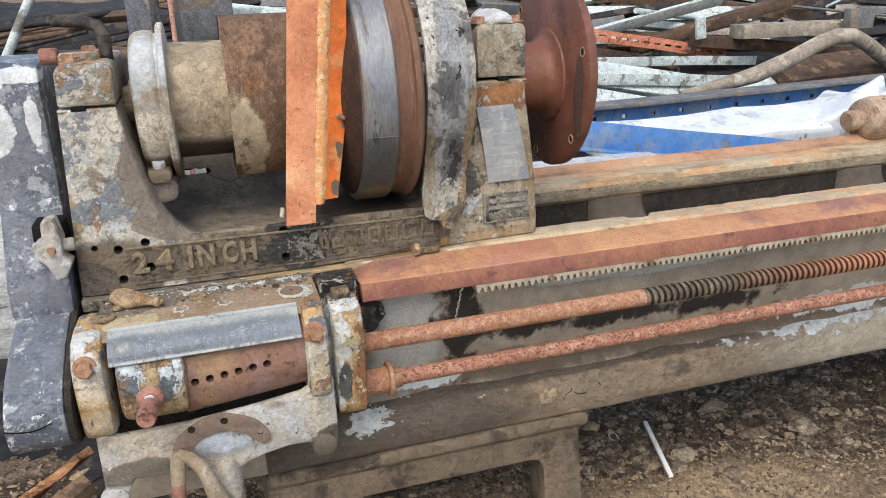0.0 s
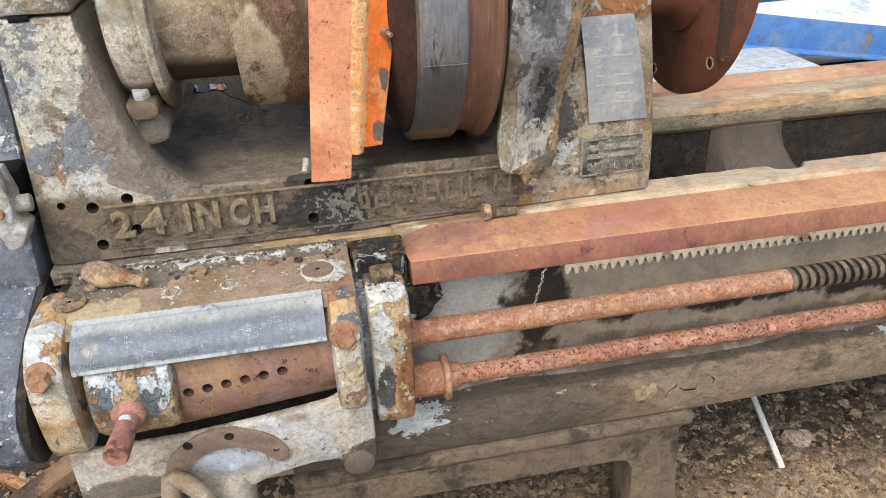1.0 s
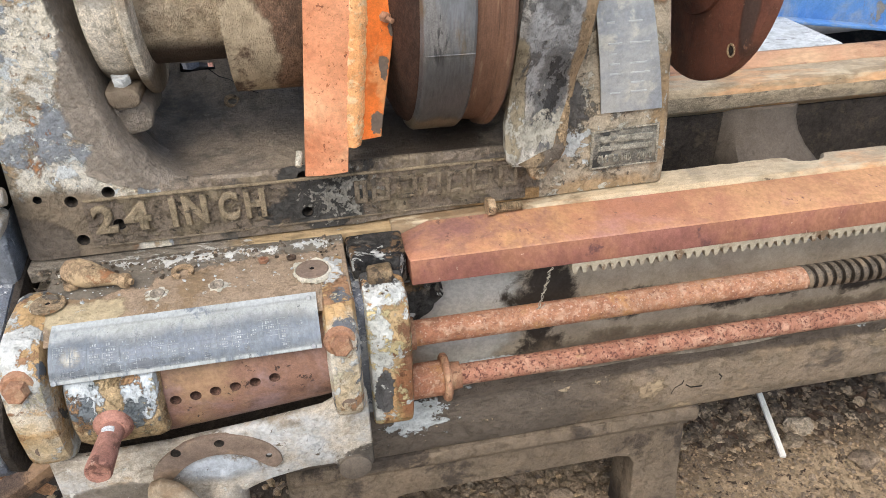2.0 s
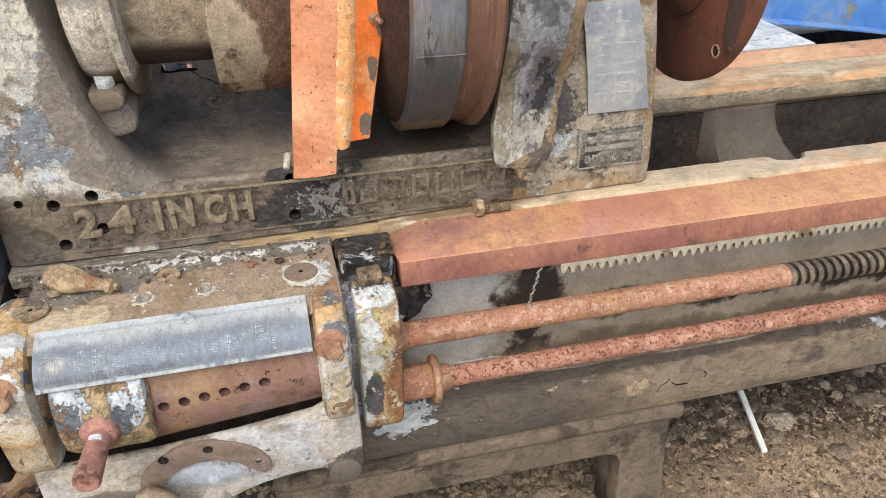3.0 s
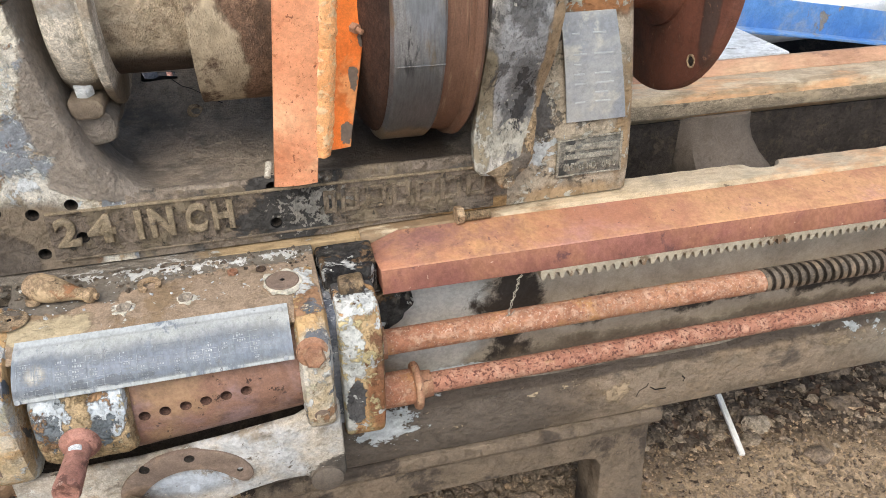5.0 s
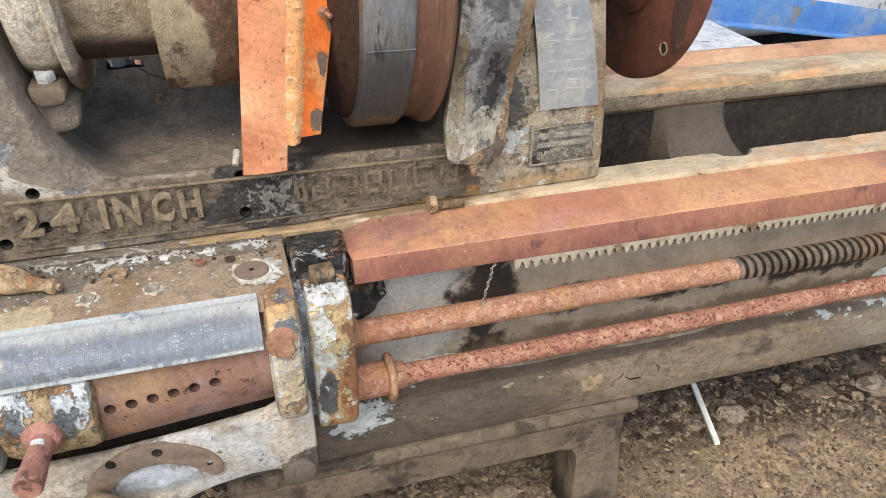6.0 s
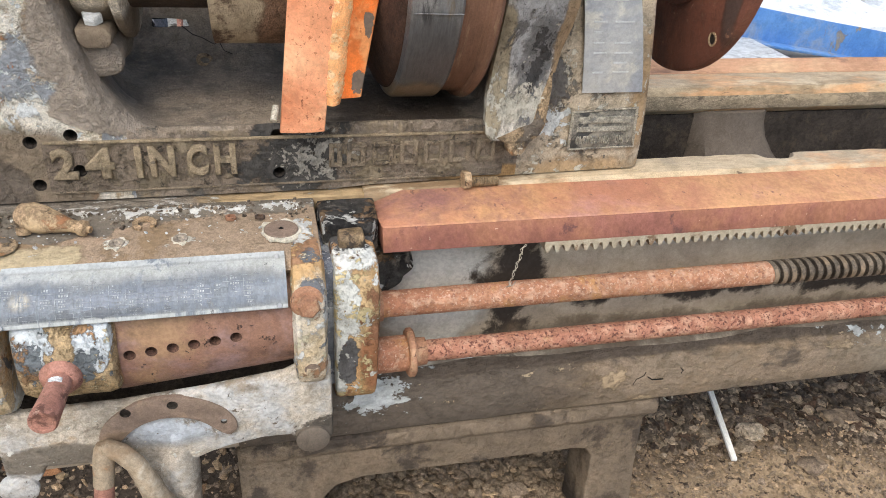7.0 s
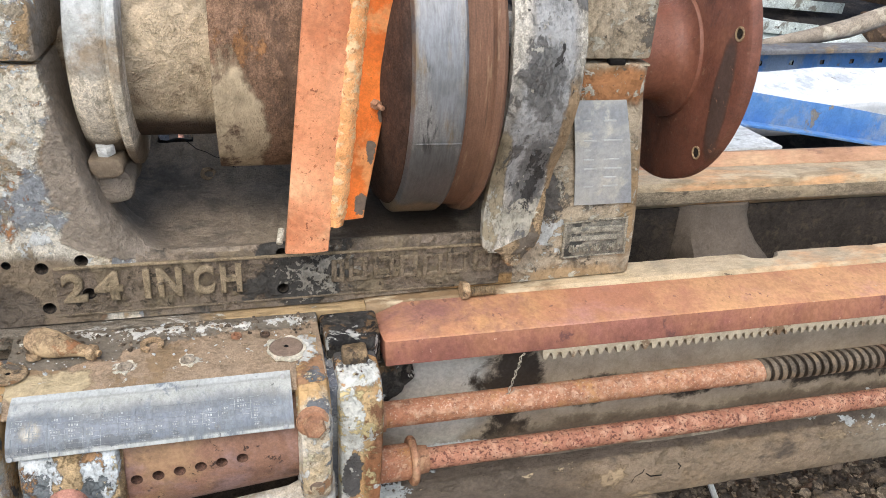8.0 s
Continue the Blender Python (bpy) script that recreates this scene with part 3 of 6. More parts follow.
def turned(profile, origin=(0, 0, 0), way=(1, 0, 0), seg=32, bm=None, closed=False):
    """A body of revolution: (distance along the axis, radius) round the axis way through origin."""
    b = bmesh.new()
    w = Vector(way).normalized()
    u = w.orthogonal().normalized()
    v = w.cross(u)
    o = Vector(origin)
    rings = []
    for a, r in profile:
        if r < 1e-6:
            rings.append([b.verts.new(o + w * a)])
        else:
            rings.append([b.verts.new(o + w * a + (u * math.cos(t) + v * math.sin(t)) * r) for t in (2 * math.pi * i / seg for i in range(seg))])
    pairs = list(zip(rings, rings[1:])) + ([(rings[-1], rings[0])] if closed else [])
    for ra, rb in pairs:
        for i in range(seg):
            j = (i + 1) % seg
            if len(ra) == 1 and len(rb) == 1:
                continue
            if len(ra) == 1:
                b.faces.new((ra[0], rb[j], rb[i]))
            elif len(rb) == 1:
                b.faces.new((ra[i], ra[j], rb[0]))
            else:
                b.faces.new((ra[i], ra[j], rb[j], rb[i]))
    bmesh.ops.recalc_face_normals(b, faces=b.faces)
    return join(bm, b)


def rod(p, q, r, seg=16, bm=None, ease=0.15):
    d = (Vector(q) - Vector(p)).length
    e = r * ease
    return turned([(0, 0), (0, r - e), (e, r), (d - e, r), (d, r - e), (d, 0)], p, Vector(q) - Vector(p), seg, bm)


def tube(path, radius, seg=10, bm=None):
    """A bent bar through the points of path."""
    b = bmesh.new()
    pts = [Vector(p) for p in path]
    rings = []
    up = Vector((0.13, 0.2, 1)).normalized()
    for i, p in enumerate(pts):
        d = (pts[min(i + 1, len(pts) - 1)] - pts[max(i - 1, 0)]).normalized()
        u = (up - d * up.dot(d)).normalized()
        v = d.cross(u)
        r = radius[i] if isinstance(radius, (list, tuple)) else radius
        rings.append([b.verts.new(p + (u * math.cos(t) + v * math.sin(t)) * r) for t in (2 * math.pi * k / seg for k in range(seg))])
    for ra, rb in zip(rings, rings[1:]):
        for k in range(seg):
            b.faces.new((ra[k], ra[(k + 1) % seg], rb[(k + 1) % seg], rb[k]))
    b.faces.new(rings[0])
    b.faces.new(rings[-1])
    bmesh.ops.recalc_face_normals(b, faces=b.faces)
    return join(bm, b)


def sheet(rows, thick, bm=None, side=(0, 1, 0)):
    """A bent sheet: rows of points, thickened away along side."""
    b = bmesh.new()
    off = Vector(side) * thick
    front = [[b.verts.new(p) for p in row] for row in rows]
    back = [[b.verts.new(Vector(p) + off) for p in row] for row in rows]
    n, m = len(rows), len(rows[0])
    for i in range(n - 1):
        for j in range(m - 1):
            b.faces.new((front[i][j], front[i][j + 1], front[i + 1][j + 1], front[i + 1][j]))
            b.faces.new((back[i][j], back[i + 1][j], back[i + 1][j + 1], back[i][j + 1]))
    for i in range(n - 1):
        b.faces.new((front[i][0], front[i + 1][0], back[i + 1][0], back[i][0]))
        b.faces.new((front[i][-1], back[i][-1], back[i + 1][-1], front[i + 1][-1]))
    for j in range(m - 1):
        b.faces.new((front[0][j], back[0][j], back[0][j + 1], front[0][j + 1]))
        b.faces.new((front[-1][j], front[-1][j + 1], back[-1][j + 1], back[-1][j]))
    bmesh.ops.recalc_face_normals(b, faces=b.faces)
    return join(bm, b)


def rough_up(bm, amount, scale, cuts=0):
    """Uneven cast surface: push the vertices about by noise."""
    if cuts:
        bmesh.ops.subdivide_edges(bm, edges=bm.edges[:], cuts=cuts, use_grid_fill=True)
    for v in bm.verts:
        v.co += Vector(noise.noise_vector(v.co * scale)) * amount
    return bm


def mesh_of(name, bm, material, sharp=38):
    me = bpy.data.meshes.new(name)
    bm.to_mesh(me)
    bm.free()
    me.shade_smooth()
    me.set_sharp_from_angle(angle=radians(sharp))
    me.materials.append(material)
    return me


def part(name, bm, material, parent, label="", sharp=38):
    ob = new(name, mesh_of(name, bm, material, sharp))
    ob.parent = parent
    if parent is not None and parent.location.length > 0:
        ob.matrix_parent_inverse = Matrix.Translation(-parent.location)
    return tagged(ob, label)


def thing(name, bm, material, label, category, group="", kind=""):
    return tagged(new(name, mesh_of(name, bm, material)), label, category, group, kind)


def shared(name, me, parent, m, label=""):
    ob = new(name, me)
    ob.parent = parent
    ob.matrix_basis = m
    return tagged(ob, label)


def hex_head(r, h, seg=6, washer=0.0):
    b = turned([(0, 0), (0, r), (h * 0.8, r), (h, r * 0.86), (h, 0)], (0, 0, 0), (0, 0, 1), seg)
    if washer:
        turned([(-0.001, 0), (-0.001, washer), (0.002, washer), (0.002, 0)], (0, 0, 0), (0, 0, 1), 20, b)
    return b


def bore(ob, cutter, sharp=25, wall=None):
    """Cut the body of the bmesh cutter out of ob, for good."""
    tool = new("tool", mesh_of("tool", cutter, wall or hole_dark))
    mod = ob.modifiers.new("bore", "BOOLEAN")
    mod.operation, mod.solver, mod.object, mod.material_mode = "DIFFERENCE", "EXACT", tool, "TRANSFER"
    bpy.context.view_layer.update()
    me = bpy.data.meshes.new_from_object(ob.evaluated_get(bpy.context.evaluated_depsgraph_get()))
    ob.modifiers.clear()
    me.name = ob.data.name
    me.shade_smooth()
    me.set_sharp_from_angle(angle=radians(sharp))
    ob.data = me
    bpy.data.objects.remove(tool)
    return ob


def drills(places, r, depth, way):
    """Stepped bores at the places, sunk along way."""
    b = None
    for p in places:
        b = turned([(-0.01, 0), (-0.01, r * 1.12), (0.0008, r * 1.12), (0.0024, r), (depth, r), (depth, 0)], p, way, 20, b)
    return b


# ---- the lathe: bed ----
lathe = tagged(new("lathe"), "large old rusted metal lathe, half stripped, standing on bare earth", "lathe")
AY, AZ = 0.125, 1.012  # spindle axis
X0, X1 = -0.36, 2.7

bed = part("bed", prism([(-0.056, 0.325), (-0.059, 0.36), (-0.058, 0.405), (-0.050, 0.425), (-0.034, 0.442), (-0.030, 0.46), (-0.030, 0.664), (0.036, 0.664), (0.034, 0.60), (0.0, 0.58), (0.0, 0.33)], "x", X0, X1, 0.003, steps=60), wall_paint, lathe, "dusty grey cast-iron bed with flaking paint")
part("bed_rail", rough_up(prism([(-0.0565, 0.324), (-0.063, 0.335), (-0.064, 0.40), (-0.054, 0.424), (-0.036, 0.438), (-0.029, 0.438), (-0.029, 0.324)], "x", X0 + 0.28, X1, 0.003, steps=120), 0.002, 9), bed_paint, bed, "mud-caked lower rail")
for pts in ([(0.592, 0.545), (0.600, 0.551), (0.603, 0.540), (0.612, 0.543)],):
    part("paint_crack", tube([(x, -0.0305, z) for x, z in pts], 0.0012, 5), hole_dark, bed)
for pts in ([(0.533, 0.366), (0.537, 0.378), (0.549, 0.384), (0.551, 0.391)], [(0.556, 0.381), (0.566, 0.373), (0.586, 0.372)], [(0.612, 0.392), (0.618, 0.386), (0.616, 0.38)]):
    part("paint_crack", tube([(x, -0.0635, z) for x, z in pts], 0.0011, 5), hole_dark, bed)
fw = prism([(-0.019, 0.7155), (-0.085, 0.7015), (-0.0865, 0.6995), (-0.022, 0.6995)], "x", 0.118, X1, 0)
for v in fw.verts:
    if v.co.x < 0.2 and v.co.z > 0.71:
        v.co.x += 0.034
    elif v.co.x < 0.2 and v.co.y > -0.03:
        v.co.x -= 0.008
bevel(fw, 0.0006)
part("front_way", fw, way_rust, bed, "orange-red rusted sloping way")
part("way_side", prism([(-0.0868, 0.6993), (-0.095, 0.669), (-0.031, 0.666), (-0.022, 0.6993)], "x", 0.118, X1, 0.0012), way_side, bed, "red rusted side of the way, tone darkened as shade")
inner = [(-0.0185, 0.666), (-0.0185, 0.7155), (-0.014, 0.7215), (0.031, 0.7215), (0.036, 0.717), (0.036, 0.666)]
iw = prism(inner, "x", 0.105, X1, 0, steps=360)
for v in iw.verts:
    if v.co.y > 0.03:
        v.co.y -= 0.020 * max(0.0, 1 - ((v.co.x - 0.735) / 0.032) ** 2) ** 0.5
        v.co.y -= 0.004 * max(0.0, noise.noise((v.co.x * 22, 0, 1)))
    if v.co.z > 0.71:
        v.co.z -= 0.008 * max(0.0, 1 - (v.co.x - 0.105) / 0.36)
        v.co.z -= 0.003 * max(0.0, noise.noise((v.co.x * 30, v.co.y * 40, 5)) - 0.1)
part("inner_way", iw, way_bare, bed, "tan worn inner way")
part("way_root", rough_up(prism([(-0.0135, 0.69), (-0.0135, 0.7085), (-0.0115, 0.7095), (0.02, 0.7095), (0.02, 0.69)], "x", -0.345, 0.117, 0.0008, steps=40), 0.0008, 45), root_grime, bed)
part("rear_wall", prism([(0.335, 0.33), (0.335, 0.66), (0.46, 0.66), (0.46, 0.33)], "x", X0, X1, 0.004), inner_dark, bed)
rw = part("rear_inner_way", rough_up(prism([(0.322, 0.674), (0.324, 0.700), (0.330, 0.7150), (0.399, 0.7165), (0.399, 0.661), (0.335, 0.661)], "x", 0.3, X1, 0.001, steps=160), 0.0006, 28), way_bare, bed, "tan worn rear way")
# Lower front faces take the painted shade, the rest stay bare tan.
rw.data.materials.append(way_shade)
for p in rw.data.polygons:
    p.material_index = 1 if p.normal.y < -0.75 and p.center.z < 0.702 else 0
part("rear_way", prism([(0.400, 0.661), (0.400, 0.717), (0.432, 0.735), (0.472, 0.722), (0.474, 0.661)], "x", 0.3, X1, 0.001), rear_rust, bed, "rusted rear way")
for rx in (-0.1, 0.785, 1.56, 2.3):
    rb = bmesh.new()
    rings = []
    for i in range(13):
        z = 0.668 - 0.30 * i / 12
        s = min((0.668 - z) / 0.11, 1.0)
        d, w = 0.326 - 0.012 - 0.062 * s * s, 0.148 + 0.045 * s ** 2.5
        rings.append([rb.verts.new(q) for q in ((rx, 0.336, z), (rx + 0.02, d + 0.012, z), (rx + 0.05, d, z), (rx + w - 0.015, d, z), (rx + w, d + 0.012, z), (rx + w + 0.006, 0.336, z))])
    for ra, rc in zip(rings, rings[1:]):
        for k in range(5):
            rb.faces.new((ra[k], ra[k + 1], rc[k + 1], rc[k]))
    rb.faces.new(rings[0])
    rb.faces.new(rings[-1])
    bmesh.ops.recalc_face_normals(rb, faces=rb.faces)
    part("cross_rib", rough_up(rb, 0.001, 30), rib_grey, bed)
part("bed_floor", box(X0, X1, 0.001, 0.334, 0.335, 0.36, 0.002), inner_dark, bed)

# toothed rack under the front way
teeth, pitch = [], 0.0135
x = 0.331
while x < 2.2:
    teeth += [(x, 0.6615), (x + pitch * 0.20, 0.6525), (x + pitch * 0.50, 0.6525), (x + pitch * 0.70, 0.6615), (x + pitch * 0.85, 0.6632)]
    x += pitch
rack = prism([(0.331, 0.672)] + teeth + [(x, 0.6605), (x, 0.672)], "y", -0.094, -0.066, 0)
part("rack", rack, rack_bone, lathe, "pale toothed steel rack")

# lead screw with its thread, feed rod with sleeve and collar
LY, LZ, FY, FZ = -0.090, 0.5875, -0.100, 0.511
screw = part("lead_screw", rod((0.10, LY, LZ), (0.692, LY, LZ), 0.0175, 28), rod_rust, lathe, "red-brown rusted lead screw")
b = bmesh.new()
P, before = 0.0146, None
for i in range(130 * 24):
    t = 2 * math.pi * i / 24
    wear = 0.0003 * noise.noise((i * 0.11, 3.1, 0))
    now = [b.verts.new((0.682 + P * (u + i / 24), LY + (r + wear) * math.cos(t), LZ + (r + wear) * math.sin(t))) for u, r in ((0.0, 0.0174), (0.04, 0.0182), (0.50, 0.0182), (0.54, 0.0174), (0.58, 0.0122), (0.96, 0.0122), (1.0, 0.0174))]
    if before:
        for k in range(6):
            b.faces.new((before[k], before[k + 1], now[k + 1], now[k])).material_index = 0 if k < 3 else 1
    before = now
bmesh.ops.recalc_face_normals(b, faces=b.faces)
thread = part("thread", b, thread_dark, screw, "greasy dark square thread, rusty further on", 30)
thread.data.materials.append(groove_shade)
part("bearing_seat", turned([(0.1, 0.0), (0.1, 0.022), (0.118, 0.022), (0.118, 0.0)], (0, LY, LZ), (1, 0, 0), 24), bolt_rust, screw)
feed = part("feed_rod", rod((0.10, FY, FZ), (2.6, FY, FZ), 0.0148, 24), feed_rust, lathe, "pitted red-brown feed rod")
part("sleeve", turned([(0.1, 0), (0.1, 0.0245), (0.150, 0.0245), (0.154, 0.022), (0.154, 0.0)], (0, FY, FZ), (1, 0, 0), 24), rod_rust, feed)
part("collar", turned([(0.152, 0), (0.152, 0.031), (0.1545, 0.0335), (0.1595, 0.0335), (0.162, 0.031), (0.162, 0.02), (0.178, 0.0185), (0.18, 0)], (0, FY, FZ), (1, 0, 0), 28), bolt_rust, feed, "thin flanged collar")

# leg with its opening
leg_out = [(-0.085, 0.318), (0.592, 0.318), (0.592, 0.288), (0.577, 0.278), (0.585, 0.16), (0.612, -0.06), (0.505, -0.06), (0.499, 0.10), (0.494, 0.20), (0.484, 0.218), (0.462, 0.224), (0.10, 0.224), (0.06, 0.212), (0.035, 0.18), (0.028, 0.10), (0.02, -0.06), (-0.10, -0.06), (-0.085, 0.2)]
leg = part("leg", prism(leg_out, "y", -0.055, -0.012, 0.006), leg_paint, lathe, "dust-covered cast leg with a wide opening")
part("leg_flange", prism([(-0.064, 0.323), (-0.066, 0.300), (-0.058, 0.288), (-0.01, 0.288), (-0.01, 0.323)], "x", -0.08, 0.592, 0.004), leg_paint, leg)
part("leg_back", prism(leg_out, "y", 0.40, 0.45, 0.006), leg_paint, leg)
part("leg_side", prism([(0.503, 0.30), (0.575, 0.30), (0.60, -0.05), (0.510, -0.05)], "y", -0.013, 0.045, 0.004), leg_paint, leg)
part("leg_side", prism([(-0.08, 0.30), (0.0, 0.30), (0.015, -0.05), (-0.09, -0.05)], "y", -0.013, 0.401, 0.003), leg_paint, leg)
part("far_leg", prism([(2.0, 0.33), (2.6, 0.33), (2.63, -0.05), (1.97, -0.05)], "y", -0.05, 0.45, 0.01), bed_paint, lathe)

# ---- the lathe: headstock ----
def trough_z(x, y):
    """Height of the headstock's upper surface: a round trough that runs up into the two columns."""
    z = AZ - math.sqrt(0.245 ** 2 - (y - AY) ** 2)
    left = 0.785 + 0.241 * max(0.0, 1 - max(x + 0.238, 0.0) / (0.15 * (1 - 0.5 * min(y / 0.16, 1.0)))) ** 3.4
    right = 0.74 + 0.286 * max(0.0, 1 - max(0.312 - x, 0.0) / 0.05) ** 2.0
    for wall in (left, right):
        z = (z + wall + math.sqrt((z - wall) ** 2 + 0.016 ** 2)) / 2 - 0.0006
    return min(z, 1.026)


b = bmesh.new()
stations = [-0.345, -0.33, -0.29, -0.25, -0.24] + list(np.linspace(-0.2375, -0.09, 30)) + [-0.05, 0.0, 0.06, 0.12, 0.18, 0.23, 0.255] + list(np.linspace(0.262, 0.312, 9)) + [0.33, 0.36, 0.42, 0.47, 0.485, 0.493]
rings = []
for x in stations:
    column = x < -0.239 or x > 0.3125
    ease = 0.004 if column else 0.006 + 0.034 * max(0.0, 1 - abs(x + 0.20) / 0.11) ** 1.3
    crest = 1.026 if column else trough_z(x, ease)
    lip = [(ease * (1 - math.cos(radians(18 * k))), crest - ease + ease * math.sin(radians(18 * k))) for k in range(6)]
    top = [(y, 1.026 if column else trough_z(x, y)) for y in np.linspace(ease, 0.345, 30)[1:]]
    foot = 0.7125 if x < 0.11 else min(0.7235, 0.7160 + 0.022 * (x - 0.11))
    ring = [(0.0, foot + (lip[0][1] - foot) * i / 9) for i in range(9)] + lip + top + [(0.36, top[-1][1]), (0.40, top[-1][1] - 0.02), (0.40, foot)]
    out = []
    for y, z in ring:
        xx = x - (0.026 * min(max((z - 0.75) / 0.24, 0), 1) ** 1.5 if x > 0.45 else 0) + (0.022 * min(max((z - 0.72) / 0.36, 0), 1) if x < -0.32 else 0)
        inset = 0.006 if (x in (-0.345, 0.493) and y == 0.0) else 0.0
        lumps = 0.0016 * noise.noise((x * 34, z * 34, y * 20)) if -0.26 < x < 0.26 and z > 0.792 else 0.0
        out.append(b.verts.new((xx, y + inset + lumps, z + lumps * 0.5)))
    rings.append(out)
for ra, rb in zip(rings, rings[1:]):
    n = len(ra)
    for i in range(n - 1):
        b.faces.new((ra[i], rb[i], rb[i + 1], ra[i + 1]))
    b.faces.new((ra[n - 1], rb[n - 1], rb[0], ra[0]))
b.faces.new(rings[0])
b.faces.new(rings[-1])
bmesh.ops.recalc_face_normals(b, faces=b.faces)
me_head = mesh_of("headstock", b, head_dark, 50)
me_head.materials.append(head_pad)
me_head.materials.append(head_right)
me_head.materials.append(trough_dust)
for p in me_head.polygons:
    if p.center.x < -0.172 and p.center.y < 0.12 and p.center.z > 0.7:
        p.material_index = 1
    elif p.center.x > 0.312:
        p.material_index = 2
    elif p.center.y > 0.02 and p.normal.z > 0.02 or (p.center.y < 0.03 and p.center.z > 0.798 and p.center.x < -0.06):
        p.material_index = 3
head = new("headstock", me_head)
head.parent = lathe
tagged(head, "dark greasy cast headstock with patches of old paint")

# name panel frame and raised characters
name_panel = part("name_panel", prism([(-0.264, 0.724), (0.292, 0.724), (0.292, 0.784), (-0.264, 0.788)], "y", -0.0010, 0.002, 0), panel_dirt, head, "grimy recessed name panel with raised characters")
bore(name_panel, drills([(-0.228, -0.001, 0.752), (0.0, -0.001, 0.739)], 0.0068, 0.01, (0, 1, 0)))
part("panel_border", prism([(-0.262, 0.7865), (0.29, 0.783), (0.29, 0.7865), (-0.262, 0.790)], "y", -0.003, 0.002, 0.001), letter_paint, head)
part("panel_border", prism([(-0.262, 0.7225), (0.29, 0.7225), (0.29, 0.7255), (-0.262, 0.7255)], "y", -0.002, 0.002, 0.001), bar_paint, head)


def letter(ch, x0, x1, z0, z1, material, parent, name):
    c = bpy.data.curves.new("glyph", "FONT")
    c.body, c.size, c.extrude, c.bevel_depth, c.offset = ch, 1.0, 0.05, 0.045, 0.0
    t = new("glyph", c)
    me = bpy.data.meshes.new_from_object(t.evaluated_get(bpy.context.evaluated_depsgraph_get()))
    bpy.data.objects.remove(t)
    bpy.data.curves.remove(c)
    xs, ys = [v.co.x for v in me.vertices], [v.co.y for v in me.vertices]
    for v in me.vertices:
        fx, fy = (v.co.x - min(xs)) / (max(xs) - min(xs)), (v.co.y - min(ys)) / (max(ys) - min(ys))
        q = Vector((x0 + (x1 - x0) * fx, -0.001 - v.co.z * 0.048, z0 + (z1 - z0) * fy))
        v.co = q + Vector(noise.noise_vector(q * 170)) * 0.018 * (z1 - z0)
    me.materials.clear()
    me.materials.append(material)
    ob = new(name, me)
    ob.parent = parent
    return ob


for ch, xa, xb in (("2", -0.257, -0.230), ("4", -0.222, -0.189), ("I", -0.166, -0.158), ("N", -0.150, -0.121), ("C", -0.108, -0.083), ("H", -0.076, -0.050)):
    letter(ch, xa, xb, 0.742 if ch.isdigit() else 0.741, 0.781, letter_paint, head, "raised_numeral" if ch.isdigit() else "raised_letter")
for xa, xb in ((0.062, 0.078), (0.084, 0.108), (0.117, 0.144), (0.152, 0.176), (0.183, 0.210), (0.217, 0.246), (0.253, 0.28)):
    bar = box(xa, xa + 0.0062, -0.0036, 0.002, 0.744, 0.7765, 0.0014)
    box(xb - 0.0062, xb, -0.0036, 0.002, 0.744, 0.7765, 0.0014, bar)
    box(xa + 0.005, xb - 0.005, -0.0034, 0.002, 0.7441, 0.7502, 0.0014, bar)
    box(xa + 0.005, xb - 0.005, -0.0034, 0.002, 0.7704, 0.7764, 0.0014, bar)
    part("raised_bar", rough_up(bar, 0.0010, 60), bar_paint, head)
bore(head, drills([(x, 0, z) for x, z in ((-0.231, 0.7965), (0.0, 0.739), (-0.275, 0.735), (-0.275, 0.789), (-0.228, 0.752), (0.0, 0.7895))], 0.0068, 0.03, (0, 1, 0)), 50, inner_dark)
bore(head, drills([(-0.311, 0, 0.796)], 0.0045, 0.01, (0, 1, 0)), 50)

gap = rough_up(box(-0.026, 0.026, -0.05, 0.16, -0.008, 0.008, 0), 0.009, 90, 3)
gap.transform(pose(-0.137, 0.300, 0.842, -15, 0, 6))
bore(head, gap, 50)

for pts in ([(-0.122, 0.296), (-0.108, 0.286), (-0.094, 0.281), (-0.078, 0.272), (-0.060, 0.280), (-0.045, 0.277)], [(-0.07, 0.274), (-0.064, 0.262), (-0.052, 0.256)]):
    part("dirt_crack", tube([(x, y, trough_z(x, y)) for x, y in pts], 0.0007, 5), hole_dark, head)

# bearing caps with their bolts
cap = part("bearing_cap", rough_up(prism([(-0.325, 1.030), (-0.322, 1.085), (-0.312, 1.096), (-0.245, 1.094), (-0.238, 1.085), (-0.237, 1.030)], "y", 0.001, 0.25, 0.006), 0.002, 30), head_pad, head, "patchily painted bearing cap")
part("oil_boss", turned([(0, 0.03), (0.012, 0.03), (0.016, 0.026), (0.016, 0)], (-0.29, 0.06, 1.092), (0, 0, 1), 20), head_pad, cap)
me_hex = mesh_of("hex_bolt", hex_head(0.012, 0.011, washer=0.017), bolt_rust)
for hx, hy in ((-0.30, 0.04), (-0.27, 0.10), (-0.29, 0.2)):
    shared("hex_bolt", me_hex, cap, pose(hx, hy, 1.097, 0, 0, 20))
part("stud", rod((-0.345, 0.06, 1.104), (-0.318, 0.06, 1.104), 0.013), peg_rust, cap, "pinkish rusted stud")
part("oil_pipe", tube([(-0.25, 0.09, 1.09), (-0.25, 0.09, 1.13), (-0.256, 0.1, 1.145), (-0.28, 0.12, 1.152), (-0.33, 0.14, 1.155)], 0.0105), scrap_dark, cap, "bent black oil pipe")
